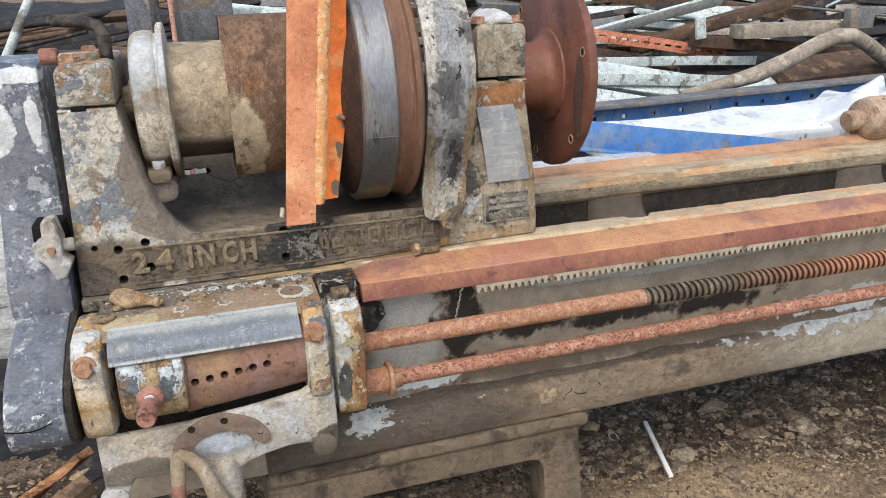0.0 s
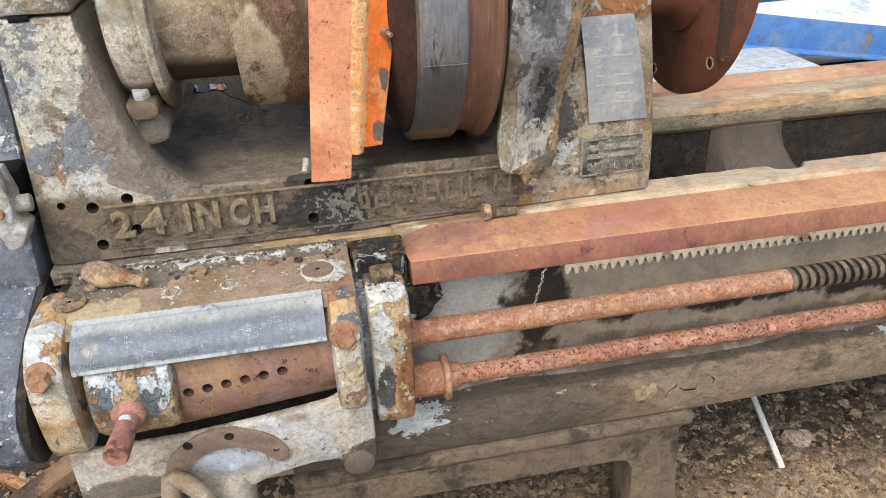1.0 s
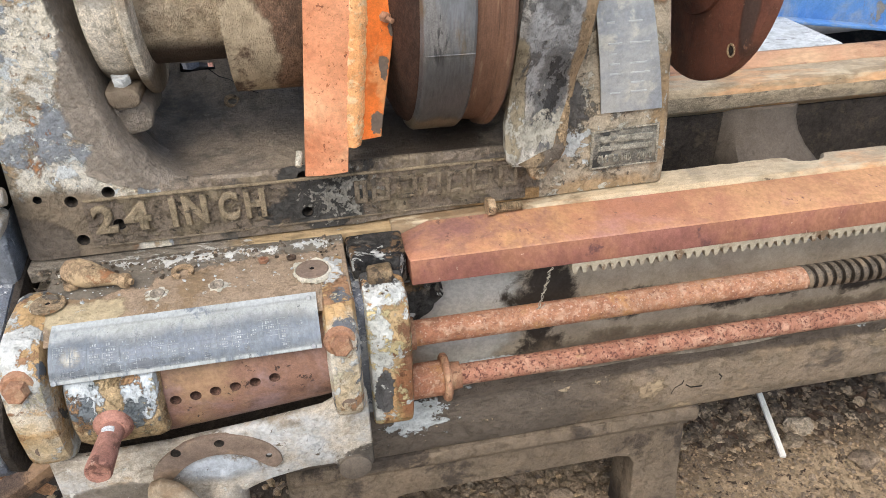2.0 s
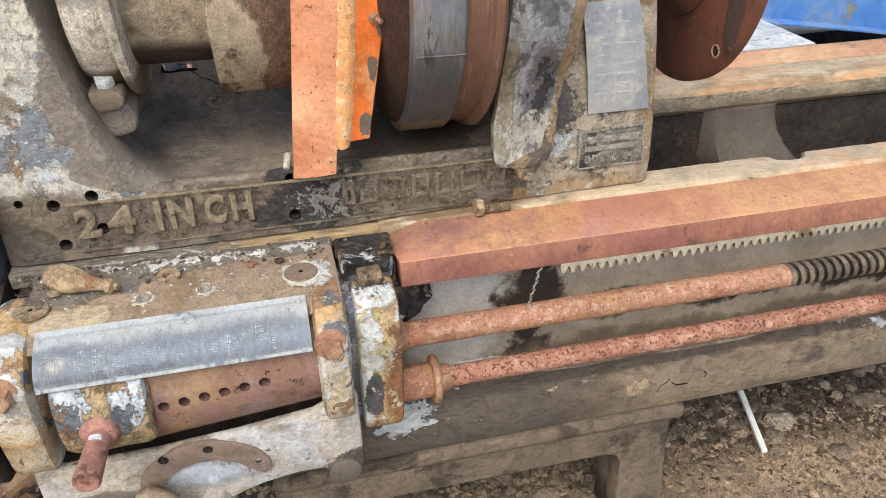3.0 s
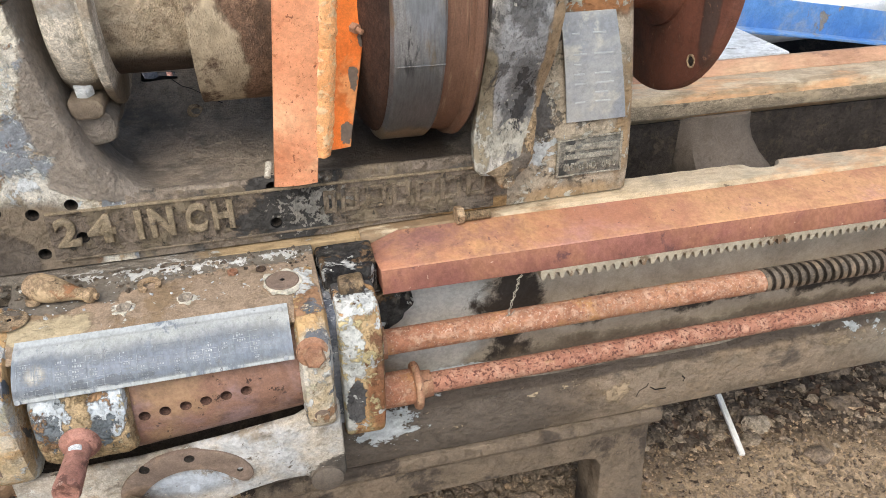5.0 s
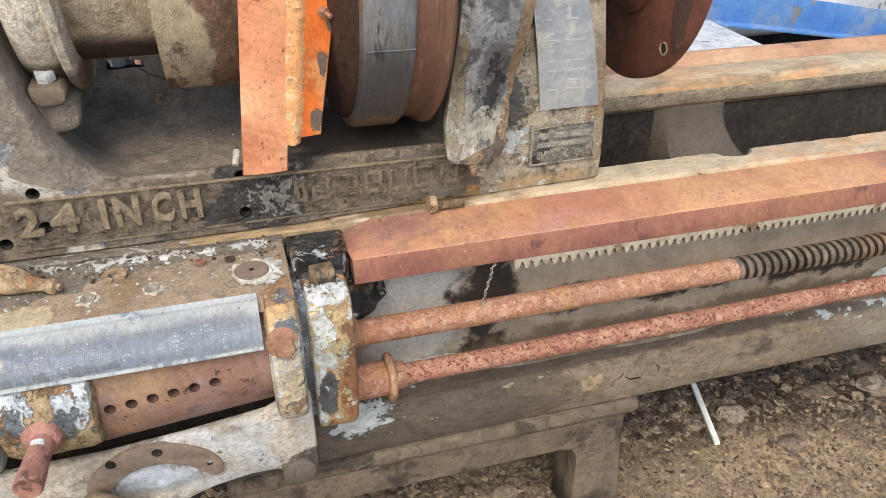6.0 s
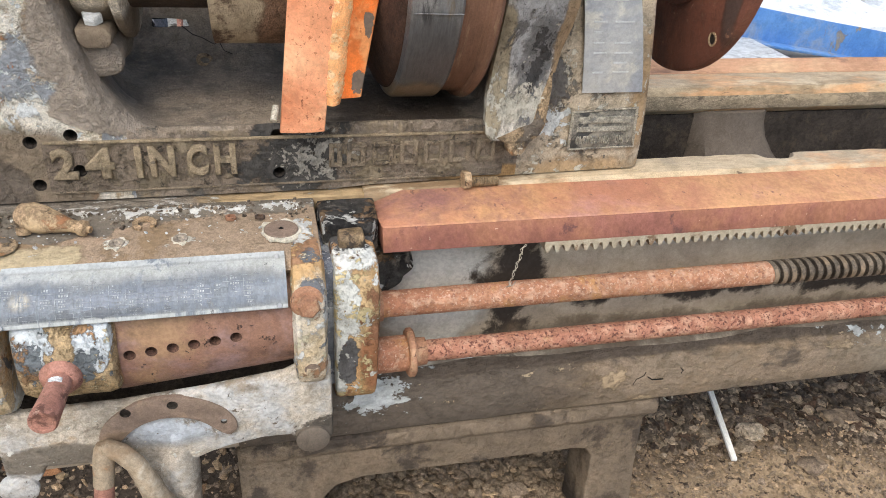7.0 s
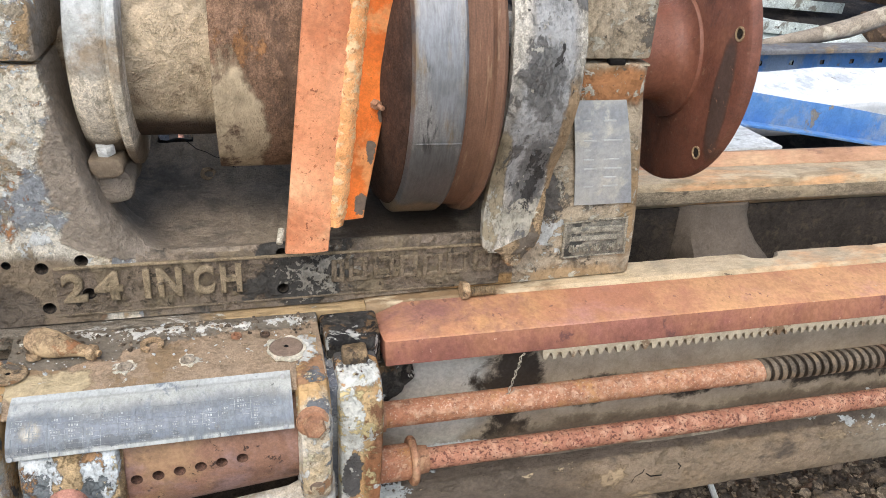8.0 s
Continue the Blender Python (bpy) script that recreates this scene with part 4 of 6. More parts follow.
cap2 = part("bearing_cap", rough_up(prism([(0.372, 1.031), (0.370, 1.112), (0.378, 1.126), (0.462, 1.124), (0.467, 1.112), (0.467, 1.031)], "y", 0.001, 0.25, 0.006), 0.002, 30), head_right, head, "ochre-stained bearing cap")
for hx, hy in ((0.384, 0.03), (0.453, 0.03), (0.387, 0.2), (0.450, 0.2)):
    shared("hex_bolt", me_hex, cap2, pose(hx, hy, 1.126, 0, 0, 10))
part("bird_lime", rough_up(prism([(0.392, 1.122), (0.398, 1.134), (0.412, 1.147), (0.428, 1.145), (0.440, 1.136), (0.446, 1.122)], "y", 0.004, 0.11, 0.006, steps=3), 0.007, 40, 1), scrap_white, cap2, "white crust on the cap")
for hx, hz in ((-0.318 + 0.012, 1.027), (0.41, 1.029)):
    part("split_gap", box(hx, hx + 0.022, -0.001, 0.01, hz - 0.004, hz + 0.003, 0.001), hole_dark, head)

# plates on the right column
up = part("upper_plate", sheet([[(x, -0.0030 - 0.010 * math.sin((z - 0.83) / 0.16 * math.pi) * 0.6, z) for x in (0.389 - 0.155 * (z - 0.836), 0.43 - 0.2 * (z - 0.836), 0.474 - 0.235 * (z - 0.836))] for z in [0.836 + 0.145 * i / 8 for i in range(9)]], 0.0022), plate_zinc, head, "dull grey blank metal plate")
for row in range(9):
    for col, (xa, xb) in enumerate(((0.012, 0.030), (0.040, 0.066))):
        z = 0.850 + 0.013 * row
        if (row * 5 + col * 3) % 7 in (0, 3):
            continue
        x0 = 0.389 - 0.155 * (z - 0.836)
        y = -0.0034 - 0.006 * math.sin((z - 0.83) / 0.16 * math.pi)
        part("text_bar", box(x0 + xa, x0 + xb - 0.004 * (row % 3), y - 0.0002, y + 0.002, z, z + 0.0022, 0), plate_mark, up)
tag = part("maker_tag", prism([(0.384, 0.757), (0.476, 0.759), (0.471, 0.812), (0.382, 0.808)], "y", -0.0035, 0.001, 0.001), tag_dark, head, "small dark embossed maker's plate")
for z, xa, xb, hh in ((0.798, 0.392, 0.466, 0.0048), (0.785, 0.390, 0.468, 0.0038)):
    part("text_bar", rough_up(box(xa, xb, -0.0045, -0.003, z - hh, z + hh, 0.0005), 0.0008, 200, 3), tag_bar, tag)
for n, ch in enumerate("CLEVELAND,OHIO"):
    xa = 0.3905 + 0.0054 * (n + (0.6 if n > 9 else 0))
    letter(ch, xa, xa + (0.0014 if ch in ",I" else 0.0044), 0.7640 if ch != "," else 0.7620, 0.7755 if ch != "," else 0.7660, tag_bar, tag, "tag_letter")
for q in ([(0.382, 0.755), (0.478, 0.757), (0.478, 0.7595), (0.384, 0.7575)], [(0.380, 0.8085), (0.473, 0.8125), (0.473, 0.815), (0.380, 0.811)], [(0.380, 0.755), (0.384, 0.755), (0.3825, 0.811), (0.379, 0.811)], [(0.4745, 0.757), (0.4785, 0.757), (0.4735, 0.815), (0.470, 0.815)]):
    part("tag_edge", rough_up(prism(q, "y", -0.0045, -0.002, 0.0008), 0.0008, 80), tag_frame, tag)

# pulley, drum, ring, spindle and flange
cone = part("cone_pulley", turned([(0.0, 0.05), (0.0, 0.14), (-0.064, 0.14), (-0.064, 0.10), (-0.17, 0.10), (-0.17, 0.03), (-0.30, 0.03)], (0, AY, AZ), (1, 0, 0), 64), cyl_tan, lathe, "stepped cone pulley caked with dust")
part("middle_step", turned([(-0.002, 0.05), (-0.002, 0.142), (0.098, 0.142), (0.10, 0.14), (0.10, 0.05)], (0, AY, AZ), (1, 0, 0), 64), pulley_rust, cone, "brown rusted step")
part("web_disc", turned([(0.101, 0.05), (0.101, 0.14), (0.119, 0.16), (0.133, 0.19), (0.140, 0.197), (0.143, 0.198), (0.143, 0.05)], (0, AY, AZ), (1, 0, 0), 64), disc_rust_shade, cone, "brown side of the largest step, darkened as shade")
part("front_step", turned([(-0.065, 0.138), (-0.066, 0.1415), (-0.0021, 0.142), (-0.0021, 0.138)], (0, AY, AZ), (1, 0, 0), 64), pulley_rust, cone)
part("belt_face", turned([(0.1425, 0.05), (0.1425, 0.198), (0.145, 0.207), (0.149, 0.2098), (0.2, 0.2105), (0.203, 0.208), (0.203, 0.05)], (0, AY, AZ), (1, 0, 0), 80), band_steel, cone, "smooth grey worn belt face")
part("belt_seam", tube([(x, AY - 0.2118 * math.cos(0.265), AZ - 0.2118 * math.sin(0.265) + 0.0004 * math.sin(x * 90)) for x in (0.147, 0.158, 0.172, 0.188, 0.202)], 0.0008, 6), band_steel, cone, "ridge where the belt lining is joined")
part("rim", turned([(0.203, 0.05), (0.203, 0.203), (0.216, 0.202), (0.232, 0.204), (0.235, 0.210), (0.243, 0.212), (0.248, 0.207), (0.249, 0.05)], (0, AY, AZ), (1, 0, 0), 80), rim_rust, cone, "brown rusted rim")
ring = part("thrust_ring", turned([(-0.216, 0.04), (-0.216, 0.104), (-0.213, 0.113), (-0.205, 0.120), (-0.190, 0.123), (-0.178, 0.121), (-0.174, 0.117), (-0.170, 0.117), (-0.169, 0.131), (-0.166, 0.134), (-0.159, 0.134), (-0.157, 0.131), (-0.157, 0.04)], (0, AY, AZ), (1, 0, 0), 72), ring_paint, lathe, "chalky cream-painted ring round the spindle")
part("lug", rough_up(prism([(-0.212, 0.912), (-0.178, 0.912), (-0.1725, 0.905), (-0.1745, 0.893), (-0.182, 0.8885), (-0.203, 0.8885), (-0.211, 0.893)], "y", 0.024, 0.075, 0.005, steps=3), 0.0012, 60), ring_paint, ring)
lug_bolt = turned([(0, 0), (0, 0.0066), (0.004, 0.0066), (0.004, 0)], (-0.193, 0.044, 0.911), (0, -0.3, 1), 14)
turned([(0.004, 0), (0.004, 0.0112), (0.0135, 0.0112), (0.0155, 0.0094), (0.0155, 0)], (-0.193, 0.044, 0.911), (0, -0.3, 1), 6, lug_bolt)
part("lug_bolt", lug_bolt, scrap_white, ring, "pale hexagon-headed bolt")
part("lug_seat", rough_up(prism([(-0.245, 0.900), (-0.182, 0.898), (-0.171, 0.891), (-0.166, 0.876), (-0.170, 0.858), (-0.19, 0.850), (-0.245, 0.846)], "y", 0.036, 0.15, 0.014, steps=4), 0.004, 45, 1), trough_dust, head)
part("spindle", turned([(0.44, 0.0), (0.44, 0.066), (0.535, 0.066), (0.545, 0.0685), (0.552, 0.0745), (0.5565, 0.083), (0.558, 0.091), (0.5605, 0.0925), (0.5635, 0.0925)], (0, AY, AZ), (1, 0, 0), 64), flange_rust, lathe, "dark red rusted spindle nose with a shouldered hub")
flange = part("spindle_flange", turned([(0.5625, 0.0), (0.5625, 0.185), (0.566, 0.1895), (0.580, 0.1895), (0.584, 0.185), (0.584, 0.0)], (0, AY + 0.004, AZ + 0.006), (1, 0, 0), 80), flange_rust, lathe, "large dark red rusted round flange")
holes = [(AY + 0.004 + 0.171 * math.cos(radians(222 + 60 * k)), AZ + 0.006 + 0.171 * math.sin(radians(222 + 60 * k))) for k in range(6)]
me_fh = mesh_of("bush", turned([(-0.0008, 0.0092), (-0.0012, 0.0086), (-0.0010, 0.0068), (0.002, 0.0066), (0.002, 0.0092)], (0, 0, 0), (1, 0, 0), 20, closed=True), handle_tan)
me_fd = mesh_of("bush_hole", turned([(0.0004, 0.0), (0.0004, 0.0068), (0.002, 0.0068), (0.002, 0)], (0, 0, 0), (1, 0, 0), 20), inner_dark)
for y, z in holes:
    shared("bush", me_fh, flange, pose(0.5620, y, z))
    shared("bush_hole", me_fd, flange, pose(0.5620, y, z))

# curved belt guard
g = [(0.266, 0.318, -0.019, 0.781), (0.258, 0.331, -0.020, 0.79), (0.256, 0.336, -0.021, 0.81), (0.256, 0.337, -0.021, 0.84), (0.258, 0.337, -0.022, 0.87), (0.259, 0.338, -0.030, 0.90), (0.257, 0.340, -0.048, 0.935), (0.256, 0.340, -0.062, 0.965), (0.256, 0.340, -0.071, 1.0), (0.256, 0.340, -0.073, 1.03)]
g += [(0.256, 0.340, AY - 0.2 * math.cos(radians(a)), 1.03 + 0.2 * math.sin(radians(a))) for a in range(10, 131, 10)]
guard = part("belt_guard", sheet([[(x0 + (x1 - x0) * i / 8 + (0.0015 * noise.noise((z * 40, i, 0)) if i in (0, 8) else 0), y - 0.003 * math.sin(math.pi * i / 8), z) for i in range(9)] for x0, x1, y, z in g], 0.010), guard_paint, lathe, "scorched black and grey belt guard strip")
part("guard_lip", rough_up(tube([((x1 + 0.001), y + 0.003, z) for x0, x1, y, z in g[4:]], [0.0026 + 0.0016 * noise.noise((z * 60, 0, 2)) for x0, x1, y, z in g[4:]], 8), 0.0014, 80), guard_paint, guard, "ochre rusty curled lip")
part("guard_ear", rough_up(prism([(0.272, 0.784), (0.288, 0.776), (0.290, 0.766), (0.296, 0.759), (0.305, 0.758), (0.313, 0.765), (0.317, 0.776), (0.331, 0.787), (0.337, 0.80), (0.339, 0.85), (0.336, 0.885), (0.330, 0.86), (0.322, 0.83), (0.318, 0.805), (0.30, 0.80)], "y", -0.0245, -0.001, 0.004), 0.0008, 60), guard_ochre, guard, "ochre-rusted lug of the guard")
part("ear_screw", turned([(0, 0), (0, 0.008), (0.003, 0.0072), (0.003, 0)], (0.303, -0.0235, 0.769), (0, -1, 0), 16), guard_ochre, guard)

# ---- the lathe: quick-change gearbox ----
X2, X3 = -0.345, 0.04
top = part("gearbox", rough_up(prism([(-0.0137, 0.7085), (-0.03, 0.7085), (-0.034, 0.7045), (-0.10, 0.7045), (-0.13, 0.699), (-0.15, 0.69), (-0.12, 0.66), (-0.0137, 0.60)], "x", X2 + 0.03, X3, 0.002, steps=24), 0.0008, 30), cover_top, lathe, "grimy gearbox with brown dusty top")
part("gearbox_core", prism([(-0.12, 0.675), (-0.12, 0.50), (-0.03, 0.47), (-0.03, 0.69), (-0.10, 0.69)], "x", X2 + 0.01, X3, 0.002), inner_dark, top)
chart_prof = [(-0.127, 0.7025), (-0.142, 0.7000), (-0.157, 0.6945), (-0.169, 0.687), (-0.177, 0.679), (-0.182, 0.671), (-0.184, 0.664)]
chart = part("chart_plate", sheet([[(xa, y, z) for y, z in chart_prof] for xa in [-0.294 + 0.292 * i / 12 for i in range(13)]], 0.003, side=(0, 0.6, -0.6)), chart_zinc, top, "curved grey metal chart plate with a worn engraved table")
b = bmesh.new()


def chart_at(s):
    s *= len(chart_prof) - 1
    i = min(int(s), len(chart_prof) - 2)
    (ya, za), (yb, zb) = chart_prof[i], chart_prof[i + 1]
    f = s - i
    return ya + (yb - ya) * f - 0.0006, za + (zb - za) * f + 0.0006


def chart_mark(xa, xb, sa, sb):
    q = [(xa, *chart_at(sa)), (xb, *chart_at(sa)), (xb, *chart_at(sb)), (xa, *chart_at(sb))]
    b.faces.new([b.verts.new(p) for p in q])


rnd = random.Random(4)
cols, rowsS = [-0.289 + 0.0172 * k for k in range(17)], [0.34, 0.42, 0.50, 0.58, 0.66, 0.74, 0.82, 0.90]
for s in rowsS:
    for x in cols[:-1]:
        if rnd.random() < 0.9:
            chart_mark(x, x + 0.0170, s, s + 0.006)
for x in cols:
    for sa, sb in zip(rowsS, rowsS[1:]):
        if rnd.random() < 0.93:
            chart_mark(x, x + 0.0005, sa, sb)
        if x < -0.02 and rnd.random() < 0.85:
            for k in range(rnd.choice((2, 3, 3, 4))):
                chart_mark(x + 0.0035 + 0.0026 * k, x + 0.0051 + 0.0026 * k, sa + 0.022, sa + rnd.choice((0.048, 0.058)))
for sx, ss in ((-0.290, 0.95), (-0.011, 0.93), (-0.011, 0.10)):
    part("plate_screw", turned([(0, 0.0032), (0.0014, 0.0026), (0.0014, 0)], (sx, *chart_at(ss)), (0, -1, 0.6), 10), plate_zinc, chart)
part("engraved_table", b, chart_line, chart)
pin_bm = prism([(-0.140, 0.672), (-0.168, 0.66), (-0.176, 0.635), (-0.177, 0.605), (-0.172, 0.578), (-0.160, 0.560), (-0.14, 0.556)], "x", -0.195, X3 - 0.02, 0.002, steps=14)
for v in pin_bm.verts:
    v.co.z += 0.1 * (v.co.x + 0.09)
pins = part("pin_plate", pin_bm, pin_rust, top, "rusted plate with a row of dowel holes")
bore(pins, drills([(-0.175 + 0.0228 * k, -0.1768, 0.611 + 0.0024 * k) for k in range(6)], 0.0058, 0.022, (0, 1, 0)), 40, bore_rust)
collar_prof = [(-0.05, 0.7065), (-0.11, 0.7065), (-0.145, 0.702), (-0.172, 0.688), (-0.188, 0.668), (-0.194, 0.64), (-0.194, 0.60), (-0.191, 0.566), (-0.181, 0.544), (-0.16, 0.534), (-0.05, 0.534)]
for xa, xb, lab in ((-0.348, -0.300, "flaking ochre and white end collar"), (0.002, 0.041, "flaking ochre end collar with a rusted bolt")):
    c = part("end_collar", rough_up(prism(collar_prof, "x", xa, xb, 0.013), 0.0018, 30), box_paint, top, lab)
    part("collar_bolt", turned([(0.0015, 0), (0.0015, 0.0132), (0.012, 0.0130), (0.0155, 0.0104), (0.0155, 0)], ((xa + xb) / 2 - 0.002, -0.184, 0.667), (0.05, -1, 0.2), 6, turned([(-0.006, 0), (-0.006, 0.0195), (0.0, 0.0178), (0.0022, 0.0155), (0.0022, 0)], ((xa + xb) / 2 - 0.002, -0.184, 0.667), (0.05, -1, 0.2), 22)), bolt_rust, c, "large rusted hexagon bolt")
    part("set_screw", turned([(0, 0), (0, 0.010), (0.003, 0.009), (0.003, 0)], ((xa + xb) / 2, -0.189, 0.578), (0, -1, -0.1), 14), crescent_rust, c)
drum = part("tumbler_drum", rough_up(prism([(-0.14, 0.672), (-0.165, 0.669), (-0.184, 0.657), (-0.195, 0.635), (-0.197, 0.605), (-0.191, 0.576), (-0.176, 0.559), (-0.14, 0.556)], "x", -0.288, -0.186, 0.014, steps=3), 0.0016, 30), drum_paint, top, "tumbler drum with flaking white and grey paint")
part("peg_boss", rough_up(turned([(-0.014, 0.0225), (0.004, 0.022), (0.010, 0.0205), (0.015, 0.0172), (0.017, 0.0145), (0.017, 0)], (-0.241, -0.190, 0.606), (-0.03, -1, 0.12), 28), 0.0012, 60), peg_rust, drum, "red-brown domed boss of the peg")
peg = part("peg_handle", rough_up(turned([(0, 0.0122), (0.030, 0.0125), (0.055, 0.0134), (0.076, 0.0142), (0.079, 0.0139), (0.0808, 0.0126), (0.0806, 0.0098), (0.0796, 0.009), (0.0796, 0.0)], (-0.240, -0.195, 0.607), (-0.03, -1, 0.12), 28), 0.0006, 90), peg_rust, drum, "stubby red-brown peg handle")
part("neck_flake", rough_up(prism([(-0.248, 0.6190), (-0.245, 0.6220), (-0.239, 0.6228), (-0.234, 0.6205), (-0.238, 0.6180), (-0.244, 0.6172)], "y", -0.222, -0.213, 0.001), 0.0016, 110, 1), scrap_white, drum, "white paint flake on the peg")
me_cup = mesh_of("oil_cover", turned([(0, 0), (0, 0.020), (0.0016, 0.0188), (0.0020, 0.0035), (-0.001, 0.0026), (-0.001, 0)], (0, 0, 0), (0, 0, 1), 28), crescent_rust)
shared("oil_cover", me_cup, top, pose(-0.003, -0.086, 0.7068), "round brown oil cover")
me_cup2 = me_cup.copy()
me_cup2.materials.clear()
me_cup2.materials.append(guard_ochre)
shared("oil_cover", me_cup2, top, pose(-0.305, -0.090, 0.7070), "round ochre-dusted oil cover")
for hx, hy in ((-0.003, -0.086), (-0.305, -0.090)):
    part("oil_hole", turned([(0, 0.0026), (0.0014, 0.0026), (0.0014, 0)], (hx, hy, 0.7068), (0, 0, 1), 12), hole_dark, top)
me_small = mesh_of("oil_nipple", turned([(0, 0.009), (0.003, 0.008), (0.003, 0.004), (0.0005, 0.003), (0.0005, 0)], (0, 0, 0), (0, 0, 1), 18), scrap_tan)
for hx, hy in ((-0.184, -0.094), (-0.116, -0.092), (-0.072, -0.028), (-0.262, -0.04)):
    shared("oil_nipple", me_small, top, pose(hx, hy, 0.7045))

for hx, hy, hz, ra, rb in ((-0.003, -0.086, 0.7062, 0.0205, 0.0275), (-0.184, -0.094, 0.7046, 0.0088, 0.0145), (-0.116, -0.092, 0.7046, 0.0085, 0.0125)):
    b = bmesh.new()
    n = 64
    loops = []
    for k in range(n):
        a = 2 * math.pi * k / n
        ragged = max(0.05, min(1.0, 0.5 + 1.5 * noise.noise((math.cos(a) * 1.4 + hx * 50, math.sin(a) * 1.4, 3)) + 0.3 * noise.noise((math.cos(a) * 6, math.sin(a) * 6, hx * 90))))
        ro = ra + (rb - ra) * ragged
        loops.append([b.verts.new((hx + r * math.cos(a), hy + r * math.sin(a), z)) for r, z in ((ra, hz - 0.002), (ra, hz + 0.0011), (ro, hz + 0.0008), (ro + 0.0005, hz - 0.002))])
    for k in range(n):
        la, lb = loops[k], loops[(k + 1) % n]
        for j in range(3):
            b.faces.new((la[j], lb[j], lb[j + 1], la[j + 1]))
    bmesh.ops.recalc_face_normals(b, faces=b.faces)
    part("paint_ring", b, flake_white, top, "ragged ring of old pale paint")

# end bracket that carries the rods, and the black block behind
bracket = part("rod_bracket", rough_up(prism([(-0.03, 0.692), (-0.10, 0.692), (-0.132, 0.684), (-0.150, 0.664), (-0.155, 0.63), (-0.155, 0.52), (-0.150, 0.492), (-0.138, 0.478), (-0.11, 0.472), (-0.03, 0.472)], "x", 0.052, 0.106, 0.007), 0.0015, 25), bracket_paint, lathe, "flaking ochre and white bracket for the rods")
part("web", box(0.04, 0.053, -0.135, -0.03, 0.50, 0.68, 0.002), black_paint, bracket)
part("black_block", rough_up(prism([(0.042, -0.02), (0.116, -0.02), (0.114, -0.07), (0.104, -0.09), (0.046, -0.085)], "z", 0.66, 0.709, 0.004, steps=3), 0.0025, 40, 1), burnt_black, bracket, "burnt black block")
part("square_nut", rough_up(box(0.062, 0.093, -0.112, -0.088, 0.688, 0.706, 0.004), 0.001, 50), nut_tan, bracket, "greasy tan square nut")
part("lower_lug", rough_up(prism([(0.108, 0.64), (0.16, 0.64), (0.164, 0.625), (0.150, 0.600), (0.128, 0.582), (0.108, 0.578)], "y", -0.062, -0.028, 0.006, steps=3), 0.006, 60, 2), burnt_black, bracket, "scorched lug")

# lower apron casting with crescent and levers
apron_out = [(-0.335, 0.55), (-0.30, 0.535), (-0.196, 0.536), (-0.1, 0.545), (-0.012, 0.557), (0.02, 0.575), (0.045, 0.575), (0.046, 0.45), (0.038, 0.434), (0.020, 0.428), (0.004, 0.434), (-0.006, 0.456), (-0.04, 0.459), (-0.085, 0.450), (-0.105, 0.444), (-0.122, 0.436), (-0.128, 0.40), (-0.130, 0.36), (-0.15, 0.345), (-0.168, 0.352), (-0.172, 0.40), (-0.18, 0.434), (-0.20, 0.446), (-0.25, 0.450), (-0.29, 0.452), (-0.300, 0.432), (-0.312, 0.420), (-0.328, 0.422), (-0.336, 0.44)]
apron = part("apron_plate", rough_up(prism(apron_out, "y", -0.174, -0.158, 0.005), 0.0016, 25), apron_paint, lathe, "pale dusty lower gearbox casting")
cres = []
for side, angles in ((1, range(8, 173, 6)), (-1, range(172, 7, -6))):
    for a in angles:
        u = (a - 90) / 82
        half = 0.0155 * math.sqrt(max(1 - u ** 6, 0.0)) * side
        cres.append((-0.148 + (0.071 + half) * math.cos(radians(a)), 0.466 + (0.062 + half) * math.sin(radians(a))))
cr = part("crescent", prism(cres, "y", -0.1775, -0.17, 0.001), crescent_rust, apron, "bare brown crescent with index holes")
bore(cr, drills([(-0.192, -0.1775, 0.527), (-0.14, -0.1775, 0.532)], 0.0055, 0.0031, (0, 1, 0)), 25, inner_dark)
bore(cr, drills([(-0.085, -0.1775, 0.498)], 0.0035, 0.0031, (0, 1, 0)), 25, inner_dark)
part("round_boss", turned([(0, 0.021), (0.006, 0.021), (0.008, 0.018), (0.008, 0)], (0.020, -0.172, 0.449), (0, -1, 0), 24), rib_grey, apron)
part("lower_boss", turned([(0, 0.022), (0.006, 0.022), (0.009, 0.018), (0.009, 0)], (-0.325, -0.172, 0.424), (0, -1, 0), 24), apron_paint, apron)
part("column_boss", rough_up(tube([(-0.141, -0.148, 0.508), (-0.142, -0.152, 0.475), (-0.144, -0.161, 0.435), (-0.146, -0.172, 0.395), (-0.148, -0.179, 0.350)], [0.022, 0.0235, 0.024, 0.0245, 0.025], 20), 0.0010, 40), apron_paint, apron)
lever = part("shift_lever", rough_up(tube([(-0.152, -0.214, 0.352), (-0.154, -0.217, 0.372), (-0.160, -0.218, 0.398), (-0.167, -0.216, 0.424), (-0.175, -0.212, 0.452), (-0.185, -0.208, 0.477), (-0.199, -0.204, 0.493), (-0.213, -0.201, 0.500), (-0.222, -0.200, 0.497)], [0.021, 0.0235, 0.021, 0.0150, 0.0125, 0.0115, 0.0110, 0.0105, 0.007], 18), 0.0009, 40), lever_tan, apron, "tan cast lever arm")
part("lever_peg", turned([(-0.010, 0), (-0.009, 0.008), (-0.002, 0.0112), (0.012, 0.0120), (0.044, 0.0117)], (-0.217, -0.201, 0.496), (-0.10, -0.28, -0.95), 22), lever_tan, lever)
part("peg_end", turned([(0.043, 0.0117), (0.045, 0.0111), (0.084, 0.0116), (0.088, 0.0098), (0.088, 0)], (-0.217, -0.201, 0.496), (-0.10, -0.28, -0.95), 22), peg_rust, lever, "red-brown end of the lever peg")
